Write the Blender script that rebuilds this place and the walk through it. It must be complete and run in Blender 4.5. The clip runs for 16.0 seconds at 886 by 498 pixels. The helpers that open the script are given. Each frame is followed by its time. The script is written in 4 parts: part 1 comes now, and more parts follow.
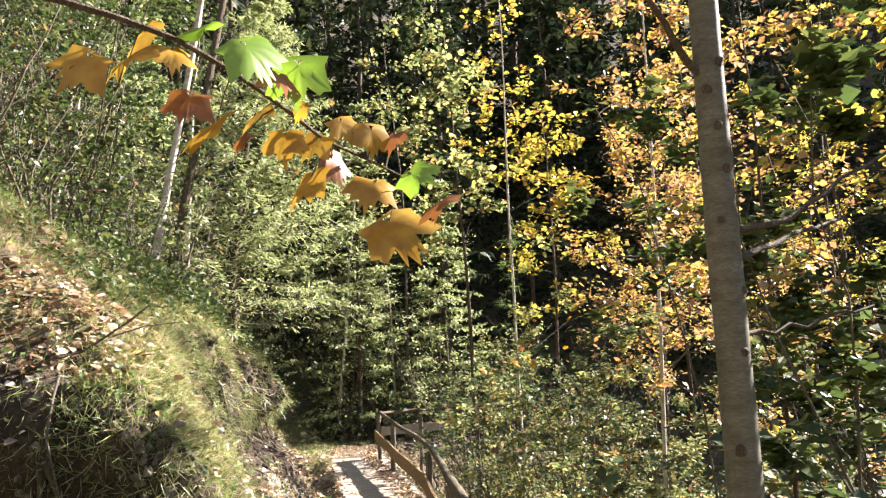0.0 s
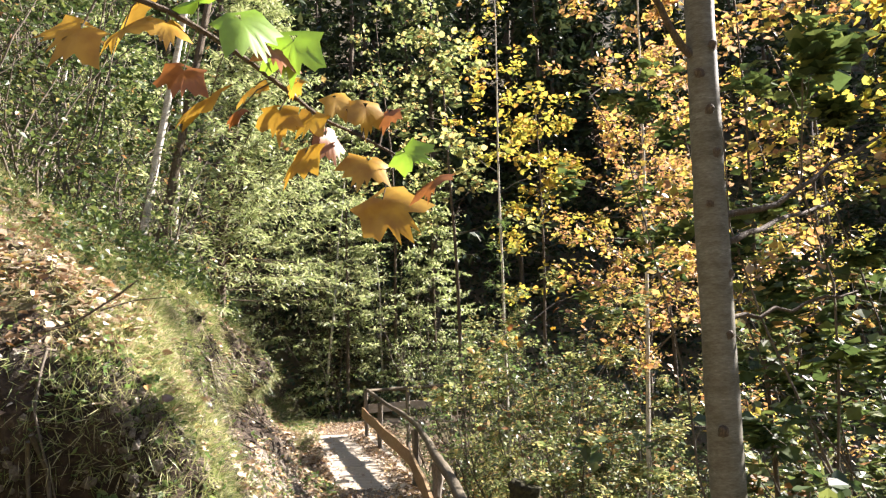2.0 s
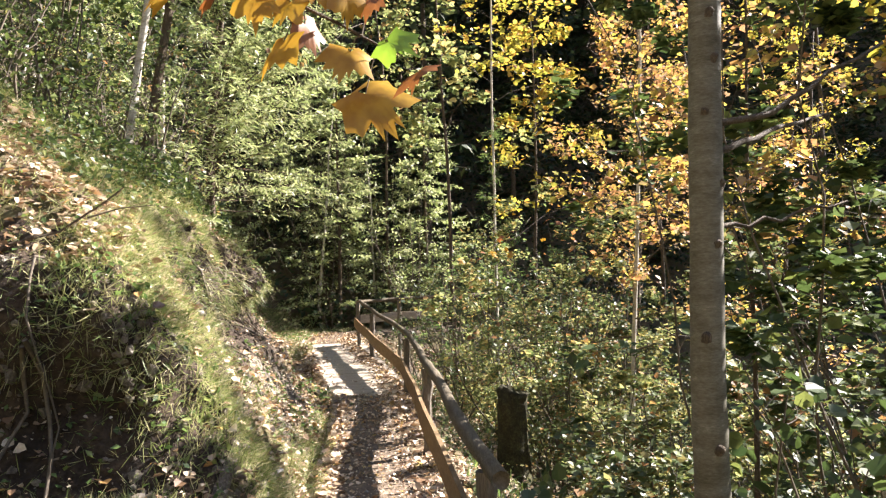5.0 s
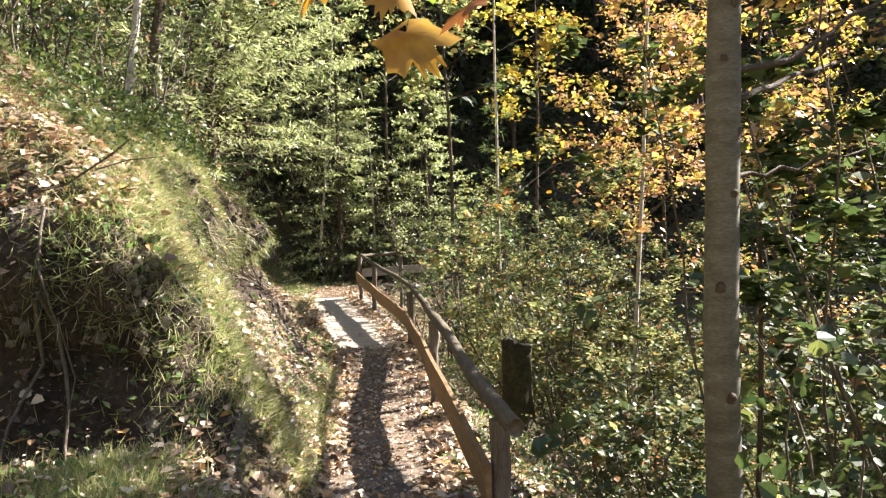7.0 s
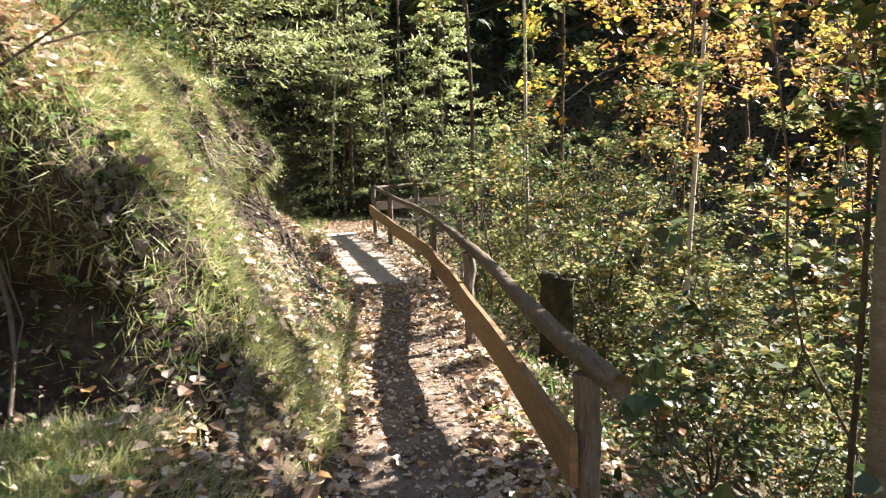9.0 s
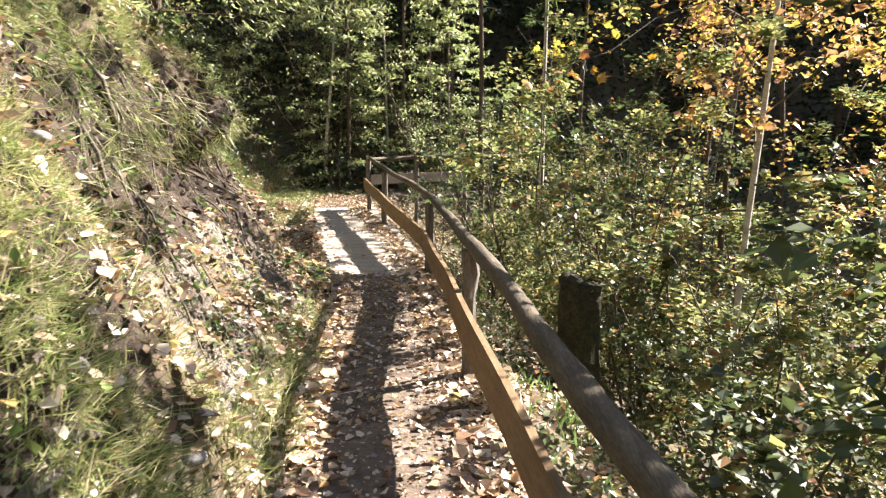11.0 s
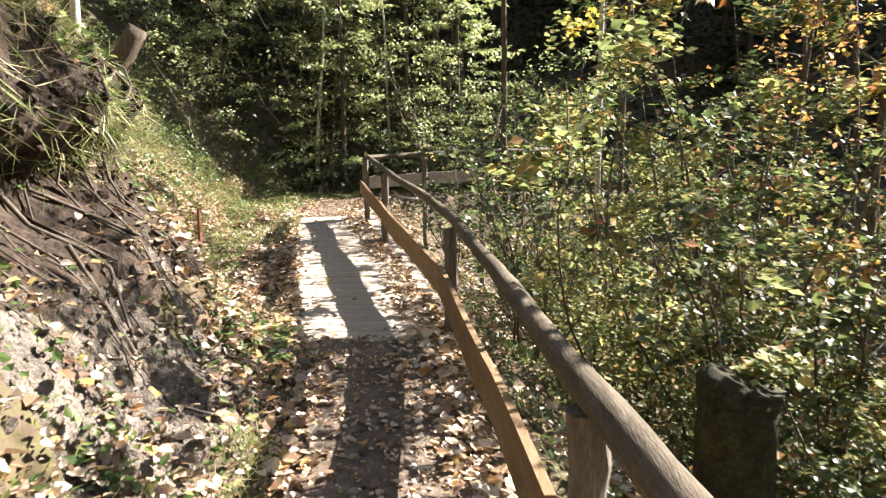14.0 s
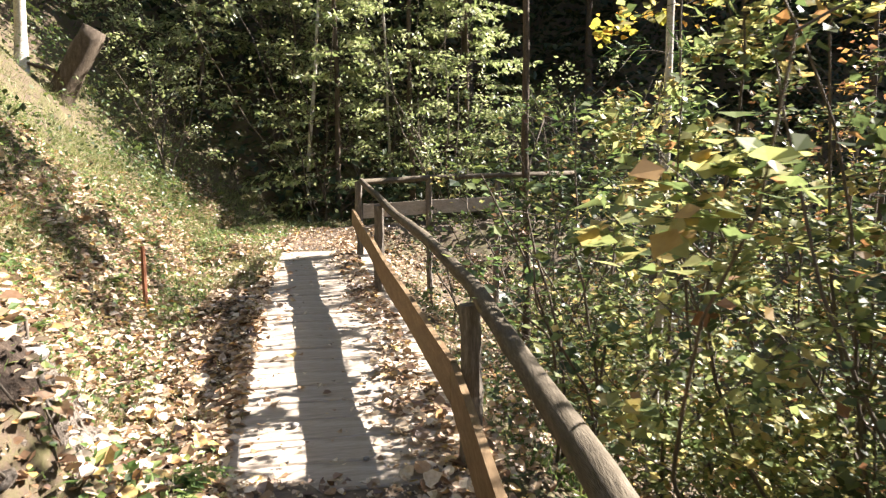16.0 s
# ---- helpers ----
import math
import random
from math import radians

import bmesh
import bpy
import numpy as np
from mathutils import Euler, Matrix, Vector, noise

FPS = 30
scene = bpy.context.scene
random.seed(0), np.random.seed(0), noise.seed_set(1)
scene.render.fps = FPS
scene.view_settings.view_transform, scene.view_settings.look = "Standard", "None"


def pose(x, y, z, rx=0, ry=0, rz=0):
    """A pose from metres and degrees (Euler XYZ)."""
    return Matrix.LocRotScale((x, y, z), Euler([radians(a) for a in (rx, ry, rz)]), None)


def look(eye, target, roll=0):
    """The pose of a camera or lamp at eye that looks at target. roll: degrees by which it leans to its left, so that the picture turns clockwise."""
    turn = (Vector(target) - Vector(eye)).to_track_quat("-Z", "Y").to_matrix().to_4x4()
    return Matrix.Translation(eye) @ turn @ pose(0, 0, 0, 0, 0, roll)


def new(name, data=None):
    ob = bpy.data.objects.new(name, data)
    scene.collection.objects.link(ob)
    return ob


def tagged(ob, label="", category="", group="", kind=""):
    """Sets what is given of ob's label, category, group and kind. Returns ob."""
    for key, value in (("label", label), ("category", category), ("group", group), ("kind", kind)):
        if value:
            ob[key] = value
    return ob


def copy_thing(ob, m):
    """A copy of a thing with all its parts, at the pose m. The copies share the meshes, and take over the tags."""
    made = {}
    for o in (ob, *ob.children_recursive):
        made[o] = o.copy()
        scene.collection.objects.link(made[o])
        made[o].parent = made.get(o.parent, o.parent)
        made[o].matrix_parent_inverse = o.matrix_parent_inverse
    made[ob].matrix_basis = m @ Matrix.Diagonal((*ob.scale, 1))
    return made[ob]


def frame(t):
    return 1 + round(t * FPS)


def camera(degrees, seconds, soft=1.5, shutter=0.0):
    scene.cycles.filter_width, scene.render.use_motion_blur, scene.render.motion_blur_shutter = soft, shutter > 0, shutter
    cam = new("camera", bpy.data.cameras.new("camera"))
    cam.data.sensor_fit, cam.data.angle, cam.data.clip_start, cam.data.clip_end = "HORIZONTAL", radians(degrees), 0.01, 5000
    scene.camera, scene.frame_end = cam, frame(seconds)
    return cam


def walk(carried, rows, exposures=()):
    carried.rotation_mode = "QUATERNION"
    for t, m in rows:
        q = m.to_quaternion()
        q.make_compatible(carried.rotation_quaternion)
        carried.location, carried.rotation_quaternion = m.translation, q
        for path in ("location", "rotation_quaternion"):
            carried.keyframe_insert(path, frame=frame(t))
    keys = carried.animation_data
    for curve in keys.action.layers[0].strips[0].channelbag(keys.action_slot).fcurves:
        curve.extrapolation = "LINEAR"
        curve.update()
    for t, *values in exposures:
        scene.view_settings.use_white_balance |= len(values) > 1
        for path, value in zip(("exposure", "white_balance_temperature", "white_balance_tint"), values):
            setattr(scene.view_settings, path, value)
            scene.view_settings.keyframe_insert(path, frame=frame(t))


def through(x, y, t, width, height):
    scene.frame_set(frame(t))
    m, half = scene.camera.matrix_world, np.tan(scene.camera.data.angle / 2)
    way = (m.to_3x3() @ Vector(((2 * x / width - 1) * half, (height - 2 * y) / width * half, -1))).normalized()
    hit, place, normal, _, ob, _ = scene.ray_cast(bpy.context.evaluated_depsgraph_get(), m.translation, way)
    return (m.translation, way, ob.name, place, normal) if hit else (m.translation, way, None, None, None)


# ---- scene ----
cam = camera(64.0, 16.0, soft=1.3, shutter=0.3)
PATH = [
    (0, (1.235, -2.171, 1.837), (1.175, -0.203, 2.189), -2.3),
    (0.5, (1.235, -2.177, 1.838), (1.183, -0.21, 2.193), -2.3),
    (1, (1.231, -2.177, 1.841), (1.179, -0.207, 2.179), -1.8),
    (1.5, (1.229, -2.186, 1.84), (1.185, -0.212, 2.158), -1.3),
    (2, (1.23, -2.18, 1.834), (1.198, -0.202, 2.128), -1.5),
    (2.5, (1.231, -2.171, 1.829), (1.203, -0.191, 2.108), -1.7),
    (3, (1.235, -2.163, 1.827), (1.224, -0.177, 2.059), -1.8),
    (3.5, (1.242, -2.161, 1.818), (1.233, -0.169, 2.0), -1.7),
    (4, (1.242, -2.157, 1.815), (1.227, -0.161, 1.946), -1.0),
    (6.5, (1.228, -2.144, 1.796), (1.212, -0.144, 1.758), -1.8),
    (7, (1.162, -2.134, 1.792), (1.149, -0.136, 1.715), -1.5),
    (7.5, (1.102, -2.078, 1.77), (1.172, -0.083, 1.65), -2.1),
    (8, (1.12, -1.846, 1.717), (1.188, 0.151, 1.637), -2.8),
    (8.5, (1.079, -1.578, 1.663), (1.02, 0.42, 1.612), -1.7),
    (9, (0.919, -1.167, 1.598), (0.877, 0.817, 1.349), -1.8),
    (9.5, (0.921, -0.81, 1.539), (0.867, 1.18, 1.342), 0.8),
    (12, (0.965, 1.203, 1.537), (0.936, 3.162, 1.136), -0.5),
    (12.5, (0.891, 1.607, 1.482), (0.936, 3.564, 1.07), -0.4),
    (13, (0.785, 2.097, 1.49), (0.748, 4.049, 1.054), -1.3),
    (13.5, (0.687, 2.542, 1.529), (0.662, 4.507, 1.157), -0.6),
    (14, (0.712, 3.079, 1.507), (0.646, 5.049, 1.168), -0.6),
    (14.5, (0.699, 3.543, 1.539), (0.576, 5.513, 1.216), 0.4),
    (15, (0.634, 4.08, 1.547), (0.578, 6.057, 1.255), 0.5),
    (15.5, (0.656, 4.578, 1.498), (0.601, 6.559, 1.222), 0.3),
    (16, (0.594, 5.023, 1.489), (0.518, 7.002, 1.206), -0.3),
]
walk(cam, [(t, look(eye, target, roll)) for t, eye, target, roll in PATH], [(0, 2.63, 6500, 16), (16, 2.63, 6500, 16)])

# ---- light ----
SUN_AZ, SUN_EL = radians(62), radians(34.2)   # azimuth from +y towards +x
sun_dir = Vector((math.sin(SUN_AZ) * math.cos(SUN_EL), math.cos(SUN_AZ) * math.cos(SUN_EL), math.sin(SUN_EL)))
sun = new("sun", bpy.data.lights.new("sun", "SUN"))
sun.data.energy, sun.data.angle, sun.data.color = 5.0, radians(0.5), (1.0, 0.95, 0.88)
sun.matrix_world = look(sun_dir * 60, (0, 0, 0))
world = bpy.data.worlds.new("sky")
scene.world = world
world.use_nodes = True
wn = world.node_tree.nodes
sky = wn.new("ShaderNodeTexSky")
sky.sky_type, sky.sun_disc, sky.sun_elevation, sky.sun_rotation = "NISHITA", False, SUN_EL, SUN_AZ
world.node_tree.links.new(sky.outputs[0], wn["Background"].inputs[0])
wn["Background"].inputs[1].default_value = 0.055


# ---- materials ----
def nodes_of(name):
    m = bpy.data.materials.new(name)
    m.use_nodes = True
    return m, m.node_tree.nodes, m.node_tree.links, m.node_tree.nodes["Principled BSDF"]


def ramp_node(n, stops):
    r = n.new("ShaderNodeValToRGB")
    e = r.color_ramp.elements
    while len(e) < len(stops):
        e.new(0.5)
    for el, (p, c) in zip(e, stops):
        el.position, el.color = p, (*c, 1)
    return r


def surface(name, stops, scale, rough=0.85, bump=0.4, stretch=(1, 1, 1), fine=6.0, distance=0.02, spec=0.2, blotch=0.5):
    """A worn natural surface: broad noise and fine grain, in object space."""
    m, n, l, bsdf = nodes_of(name)
    co, mp = n.new("ShaderNodeTexCoord"), n.new("ShaderNodeMapping")
    mp.inputs["Scale"].default_value = stretch
    l.new(co.outputs["Object"], mp.inputs[0])
    a, b = n.new("ShaderNodeTexNoise"), n.new("ShaderNodeTexNoise")
    for x, s, d in ((a, scale, 6), (b, scale * fine, 8)):
        x.inputs["Scale"].default_value, x.inputs["Detail"].default_value = s, d
        x.inputs["Roughness"].default_value = 0.65
        l.new(mp.outputs[0], x.inputs["Vector"])
    mix = n.new("ShaderNodeMix")
    mix.inputs["Factor"].default_value = blotch
    l.new(b.outputs[0], mix.inputs["A"]), l.new(a.outputs[0], mix.inputs["B"])
    r = ramp_node(n, stops)
    l.new(mix.outputs[0], r.inputs[0]), l.new(r.outputs[0], bsdf.inputs["Base Color"])
    bp = n.new("ShaderNodeBump")
    bp.inputs["Strength"].default_value, bp.inputs["Distance"].default_value = bump, distance
    l.new(mix.outputs[0], bp.inputs["Height"]), l.new(bp.outputs[0], bsdf.inputs["Normal"])
    bsdf.inputs["Roughness"].default_value = rough
    bsdf.inputs["Specular IOR Level"].default_value = spec
    return m


def leafy(name, stops, through=0.45, gloss=0.06, rough=0.45, spots=0.25, grain=60):
    """Thin leaves: each island takes its own colour, light passes through."""
    m, n, l, bsdf = nodes_of(name)
    g = n.new("ShaderNodeNewGeometry")
    r = ramp_node(n, stops)
    l.new(g.outputs["Random Per Island"], r.inputs[0])
    nz = n.new("ShaderNodeTexNoise")
    nz.inputs["Scale"].default_value, nz.inputs["Detail"].default_value = grain, 4
    co = n.new("ShaderNodeTexCoord")
    l.new(co.outputs["Object"], nz.inputs["Vector"])
    dark = n.new("ShaderNodeMix")
    dark.data_type, dark.blend_type = "RGBA", "MULTIPLY"
    sp = ramp_node(n, [(0.3, (0.55, 0.42, 0.3)), (0.62, (1, 1, 1))])
    l.new(nz.outputs[0], sp.inputs[0])
    dark.inputs["Factor"].default_value = spots
    l.new(r.outputs[0], dark.inputs["A"]), l.new(sp.outputs[0], dark.inputs["B"])
    d, t, s = n.new("ShaderNodeBsdfDiffuse"), n.new("ShaderNodeBsdfTranslucent"), n.new("ShaderNodeBsdfGlossy")
    s.inputs["Roughness"].default_value = rough
    l.new(dark.outputs["Result"], d.inputs[0]), l.new(dark.outputs["Result"], t.inputs[0])
    m1, m2 = n.new("ShaderNodeMixShader"), n.new("ShaderNodeMixShader")
    m1.inputs[0].default_value, m2.inputs[0].default_value = through, gloss
    l.new(d.outputs[0], m1.inputs[1]), l.new(t.outputs[0], m1.inputs[2])
    l.new(m1.outputs[0], m2.inputs[1]), l.new(s.outputs[0], m2.inputs[2])
    l.new(m2.outputs[0], n["Material Output"].inputs[0])
    return m


M = {}
M["soil"] = surface("soil_and_moss", [(0.3, (0.03, 0.021, 0.013)), (0.46, (0.09, 0.065, 0.042)), (0.56, (0.085, 0.078, 0.032)), (0.7, (0.22, 0.17, 0.11))], 2.2, bump=0.8, distance=0.05)
M["path"] = surface("trodden_earth", [(0.3, (0.06, 0.044, 0.03)), (0.5, (0.135, 0.102, 0.073)), (0.7, (0.25, 0.2, 0.15))], 5, bump=0.6, distance=0.03)
M["clay"] = surface("grey_clay", [(0.3, (0.055, 0.044, 0.034)), (0.44, (0.14, 0.115, 0.088)), (0.56, (0.28, 0.24, 0.19)), (0.7, (0.48, 0.43, 0.36))], 5.5, bump=1.0, distance=0.12, fine=9.0)
# Root soil, darkened further to stand for shade on the cut bank.
M["humus_shade"] = surface("root_soil_and_shade", [(0.3, (0.012, 0.009, 0.006)), (0.46, (0.035, 0.025, 0.017)), (0.58, (0.075, 0.053, 0.036)), (0.72, (0.15, 0.115, 0.08))], 4.5, bump=1.0, distance=0.08)
M["beech"] = surface("smooth_grey_bark", [(0.3, (0.055, 0.05, 0.034)), (0.46, (0.105, 0.097, 0.07)), (0.58, (0.15, 0.142, 0.112)), (0.7, (0.25, 0.24, 0.21))], 7, stretch=(1, 1, 3.5), bump=0.25, distance=0.006, rough=0.7)
M["bark"] = surface("rough_brown_bark", [(0.3, (0.03, 0.022, 0.015)), (0.5, (0.08, 0.06, 0.04)), (0.7, (0.17, 0.14, 0.1))], 12, stretch=(2, 2, 0.5), bump=0.9, distance=0.02)
M["pale"] = surface("pale_bark", [(0.3, (0.12, 0.1, 0.075)), (0.45, (0.34, 0.31, 0.25)), (0.65, (0.62, 0.59, 0.52))], 6, stretch=(1, 1, 2), bump=0.4, distance=0.008)
M["twig"] = surface("grey_brown_twigs", [(0.3, (0.045, 0.036, 0.026)), (0.6, (0.13, 0.108, 0.08)), (0.75, (0.26, 0.225, 0.18))], 9, bump=0.3, distance=0.004)
M["rail"] = surface("weathered_round_wood", [(0.3, (0.035, 0.028, 0.017)), (0.48, (0.085, 0.068, 0.044)), (0.6, (0.13, 0.108, 0.075)), (0.72, (0.26, 0.22, 0.165))], 5, stretch=(6, 0.9, 6), bump=0.6, distance=0.012)
M["board"] = surface("tan_sawn_board", [(0.3, (0.09, 0.056, 0.027)), (0.5, (0.17, 0.113, 0.058)), (0.7, (0.28, 0.2, 0.115))], 4, stretch=(5, 0.7, 5), bump=0.35, distance=0.006, rough=0.75)
M["post"] = surface("grey_split_post", [(0.3, (0.05, 0.042, 0.03)), (0.5, (0.13, 0.11, 0.085)), (0.7, (0.28, 0.25, 0.2))], 6, stretch=(6, 6, 0.7), bump=0.7, distance=0.012)
M["plank"] = surface("bleached_deck_plank", [(0.28, (0.18, 0.15, 0.11)), (0.5, (0.33, 0.28, 0.22)), (0.7, (0.5, 0.44, 0.36))], 4, stretch=(0.7, 6, 6), bump=0.45, distance=0.008, rough=0.8)
M["stump"] = surface("mossy_stump", [(0.35, (0.012, 0.011, 0.007)), (0.5, (0.035, 0.032, 0.015)), (0.68, (0.085, 0.085, 0.03))], 8, bump=1.0, distance=0.03)
M["stone"] = surface("grey_stone", [(0.3, (0.13, 0.12, 0.11)), (0.6, (0.3, 0.28, 0.26)), (0.75, (0.42, 0.4, 0.37))], 9, bump=0.4)
M["rust"] = surface("rusty_stake", [(0.3, (0.1, 0.04, 0.02)), (0.6, (0.24, 0.1, 0.05))], 14, bump=0.4, distance=0.004)
M["grass"] = leafy("bank_grass", [(0.0, (0.1, 0.15, 0.04)), (0.4, (0.22, 0.27, 0.085)), (0.7, (0.38, 0.38, 0.17)), (1.0, (0.52, 0.46, 0.28))], 0.4, 0.04)
M["turf"] = leafy("short_turf", [(0.0, (0.14, 0.2, 0.055)), (0.4, (0.32, 0.38, 0.13)), (0.7, (0.5, 0.5, 0.23)), (1.0, (0.62, 0.56, 0.36))], 0.4, 0.03)
M["litter"] = leafy("fallen_leaves", [(0.0, (0.1, 0.055, 0.03)), (0.22, (0.25, 0.155, 0.085)), (0.45, (0.44, 0.32, 0.2)), (0.65, (0.62, 0.52, 0.38)), (0.86, (0.66, 0.57, 0.43)), (0.93, (0.46, 0.25, 0.09)), (1.0, (0.52, 0.4, 0.14))], 0.2, 0.06, spots=0.5)
M["bramble"] = leafy("bramble_leaves", [(0.0, (0.04, 0.06, 0.022)), (0.45, (0.09, 0.13, 0.042)), (0.74, (0.15, 0.18, 0.06)), (0.87, (0.32, 0.28, 0.1)), (0.94, (0.34, 0.17, 0.06)), (1.0, (0.2, 0.1, 0.05))], 0.45, 0.05, 0.45)
M["lime"] = leafy("yellow_green_leaves", [(0.0, (0.08, 0.12, 0.04)), (0.35, (0.22, 0.27, 0.095)), (0.75, (0.4, 0.4, 0.15)), (0.93, (0.5, 0.4, 0.14)), (1.0, (0.34, 0.18, 0.08))], 0.55, 0.03, 0.55)
M["fresh"] = leafy("fresh_green_leaves", [(0.0, (0.06, 0.11, 0.03)), (0.6, (0.14, 0.22, 0.06)), (1.0, (0.28, 0.33, 0.1))], 0.45, 0.04, 0.5)
M["gold"] = leafy("golden_leaves", [(0.0, (0.26, 0.29, 0.05)), (0.4, (0.45, 0.41, 0.06)), (0.75, (0.52, 0.38, 0.06)), (1.0, (0.46, 0.22, 0.05))], 0.5, 0.05)
M["orange"] = leafy("orange_leaves", [(0.0, (0.36, 0.34, 0.06)), (0.3, (0.5, 0.38, 0.08)), (0.6, (0.48, 0.27, 0.09)), (0.82, (0.34, 0.16, 0.07)), (1.0, (0.45, 0.34, 0.21))], 0.5, 0.06)
M["dark"] = leafy("dark_shrub_leaves", [(0.0, (0.03, 0.055, 0.018)), (0.6, (0.075, 0.115, 0.03)), (1.0, (0.16, 0.19, 0.05))], 0.4, 0.04, 0.5)
M["spruce"] = leafy("spruce_needles", [(0.0, (0.035, 0.065, 0.022)), (0.5, (0.08, 0.125, 0.04)), (1.0, (0.17, 0.22, 0.075))], 0.3, 0.06)
M["larch"] = leafy("light_conifer_needles", [(0.0, (0.16, 0.21, 0.07)), (0.5, (0.31, 0.37, 0.14)), (1.0, (0.48, 0.49, 0.25))], 0.55, 0.06)
# Near-black needle colour carries the shade of the far forest.
M["far"] = leafy("far_needles_shade_toned", [(0.0, (0.02, 0.035, 0.016)), (0.7, (0.04, 0.06, 0.025)), (1.0, (0.09, 0.1, 0.035))], 0.2, 0.03)
M["maple_gold"] = leafy("maple_gold", [(0.0, (0.48, 0.33, 0.03)), (0.5, (0.46, 0.25, 0.03)), (1.0, (0.36, 0.16, 0.03))], 0.45, 0.04, spots=0.85, grain=22)
M["maple_green"] = leafy("maple_green", [(0.0, (0.2, 0.38, 0.03)), (1.0, (0.3, 0.42, 0.04))], 0.5, 0.05, spots=0.3)
M["maple_brown"] = leafy("maple_brown", [(0.0, (0.32, 0.13, 0.03)), (1.0, (0.24, 0.08, 0.03))], 0.4, 0.05, spots=0.6)


# ---- mesh helpers ----
def mesh_from(name, verts, faces, mat, smooth=False):
    me = bpy.data.meshes.new(name)
    v, f = np.asarray(verts, np.float32), np.asarray(faces, np.int32)
    me.vertices.add(len(v))
    me.vertices.foreach_set("co", v.ravel())
    k = f.shape[1]
    me.loops.add(f.size)
    me.loops.foreach_set("vertex_index", f.ravel())
    me.polygons.add(len(f))
    me.polygons.foreach_set("loop_start", np.arange(0, f.size, k, dtype=np.int32))
    me.polygons.foreach_set("use_smooth", np.full(len(f), smooth))
    me.update(calc_edges=True)
    me.materials.append(mat)
    return me


def piece(name, verts, faces, mat, parent=None, label="", smooth=False):
    ob = new(name, mesh_from(name, verts, faces, mat, smooth))
    ob.parent = parent
    if label:
        tagged(ob, label)
    return ob


def part(name, bm, mat, parent, label=""):
    me = bpy.data.meshes.new(name)
    bm.to_mesh(me)
    bm.free()
    me.materials.append(mat)
    ob = new(name, me)
    ob.parent = parent
    return tagged(ob, label) if label else ob


class Tubes:
    """Collects round tapered limbs into one mesh."""

    def __init__(self):
        self.v, self.f, self.n = [], [], 0

    def add(self, pts, radii, sides=6, wobble=0.0, rng=None):
        pts = np.asarray(pts, float)
        k = len(pts)
        tan = np.gradient(pts, axis=0)
        tan /= np.linalg.norm(tan, axis=1)[:, None] + 1e-9
        ref = np.where(np.abs(tan[:, 2:3]) > 0.9, [[1.0, 0, 0]], [[0, 0, 1.0]])
        u = np.cross(tan, ref)
        u /= np.linalg.norm(u, axis=1)[:, None] + 1e-9
        w = np.cross(tan, u)
        if k > 1:
            for i in range(1, k):
                if np.dot(u[i], u[i - 1]) < 0.3:
                    u[i] = u[i - 1] - tan[i] * np.dot(u[i - 1], tan[i])
                    u[i] /= np.linalg.norm(u[i]) + 1e-9
                    w[i] = np.cross(tan[i], u[i])
        a = np.arange(sides) / sides * 2 * np.pi
        rad = np.asarray(radii, float)[:, None] * np.ones(sides)
        if wobble:
            rad = rad * (1 + wobble * rng.normal(size=rad.shape))
        ring = pts[:, None] + rad[..., None] * (np.cos(a)[None, :, None] * u[:, None] + np.sin(a)[None, :, None] * w[:, None])
        i = np.arange(k - 1)[:, None] * sides
        j = np.arange(sides)[None]
        q = np.stack([i + j, i + (j + 1) % sides, i + sides + (j + 1) % sides, i + sides + j], -1).reshape(-1, 4) + self.n
        self.v.append(ring.reshape(-1, 3))
        self.f.append(q)
        self.n += k * sides
        # end caps as fans of quads
        for c in (pts[0], pts[-1]):
            self.v.append(c[None])
            self.n += 1
        base = self.n - 2 - k * sides
        s2 = np.arange(0, sides, 2)
        for centre, off in ((self.n - 2, 0), (self.n - 1, (k - 1) * sides)):
            self.f.append(np.stack([np.full(len(s2), centre), base + off + s2, base + off + (s2 + 1) % sides, base + off + (s2 + 2) % sides], -1))

    def made(self):
        return np.concatenate(self.v), np.concatenate(self.f)


def unit(v):
    return v / (np.linalg.norm(v, axis=-1, keepdims=True) + 1e-9)


LEAF = np.array([(0, 0, 0), (-0.33, 0.42, 0.06), (0, 1, -0.05), (0.33, 0.42, 0.06)])
BLADE = np.array([(0, 0, 0), (-0.022, 0.35, 0.0), (0, 1, -0.06), (0.022, 0.35, 0.0)])
BROAD = np.array([(0, 0, 0), (-0.42, 0.22, 0.08), (-0.36, 0.66, 0.02), (0, 1, -0.1), (0.36, 0.66, 0.02), (0.42, 0.22, 0.08)])


def leaves(at, size, rng, shape=LEAF, up=0.6, along=None, droop=0.2):
    """Leaf blades at the points; up: how far they lie flat; along: the way their tips point."""
    at = np.asarray(at, float)
    n = len(at)
    size = np.broadcast_to(size, (n,))
    nor = unit(rng.normal(size=(n, 3)) + [0, 0, 0] + np.array([0, 0, 1.0]) * (up * 3))
    d = rng.normal(size=(n, 3)) if along is None else along + 0.45 * rng.normal(size=(n, 3))
    d = d + np.array([0, 0, -droop])
    d = unit(d - nor * (d * nor).sum(1)[:, None])
    s = np.cross(d, nor)
    v = at[:, None] + size[:, None, None] * (shape[None, :, 0:1] * s[:, None] + shape[None, :, 1:2] * d[:, None] + shape[None, :, 2:3] * nor[:, None])
    k = len(shape)
    tri = np.array([(0, 2, 1), (0, 3, 2)]) if k == 4 else np.array([(0, 3, 2, 1), (0, 5, 4, 3)])
    f = (np.arange(n)[:, None, None] * k + tri[None]).reshape(-1, tri.shape[1])
    return v.reshape(-1, 3), f


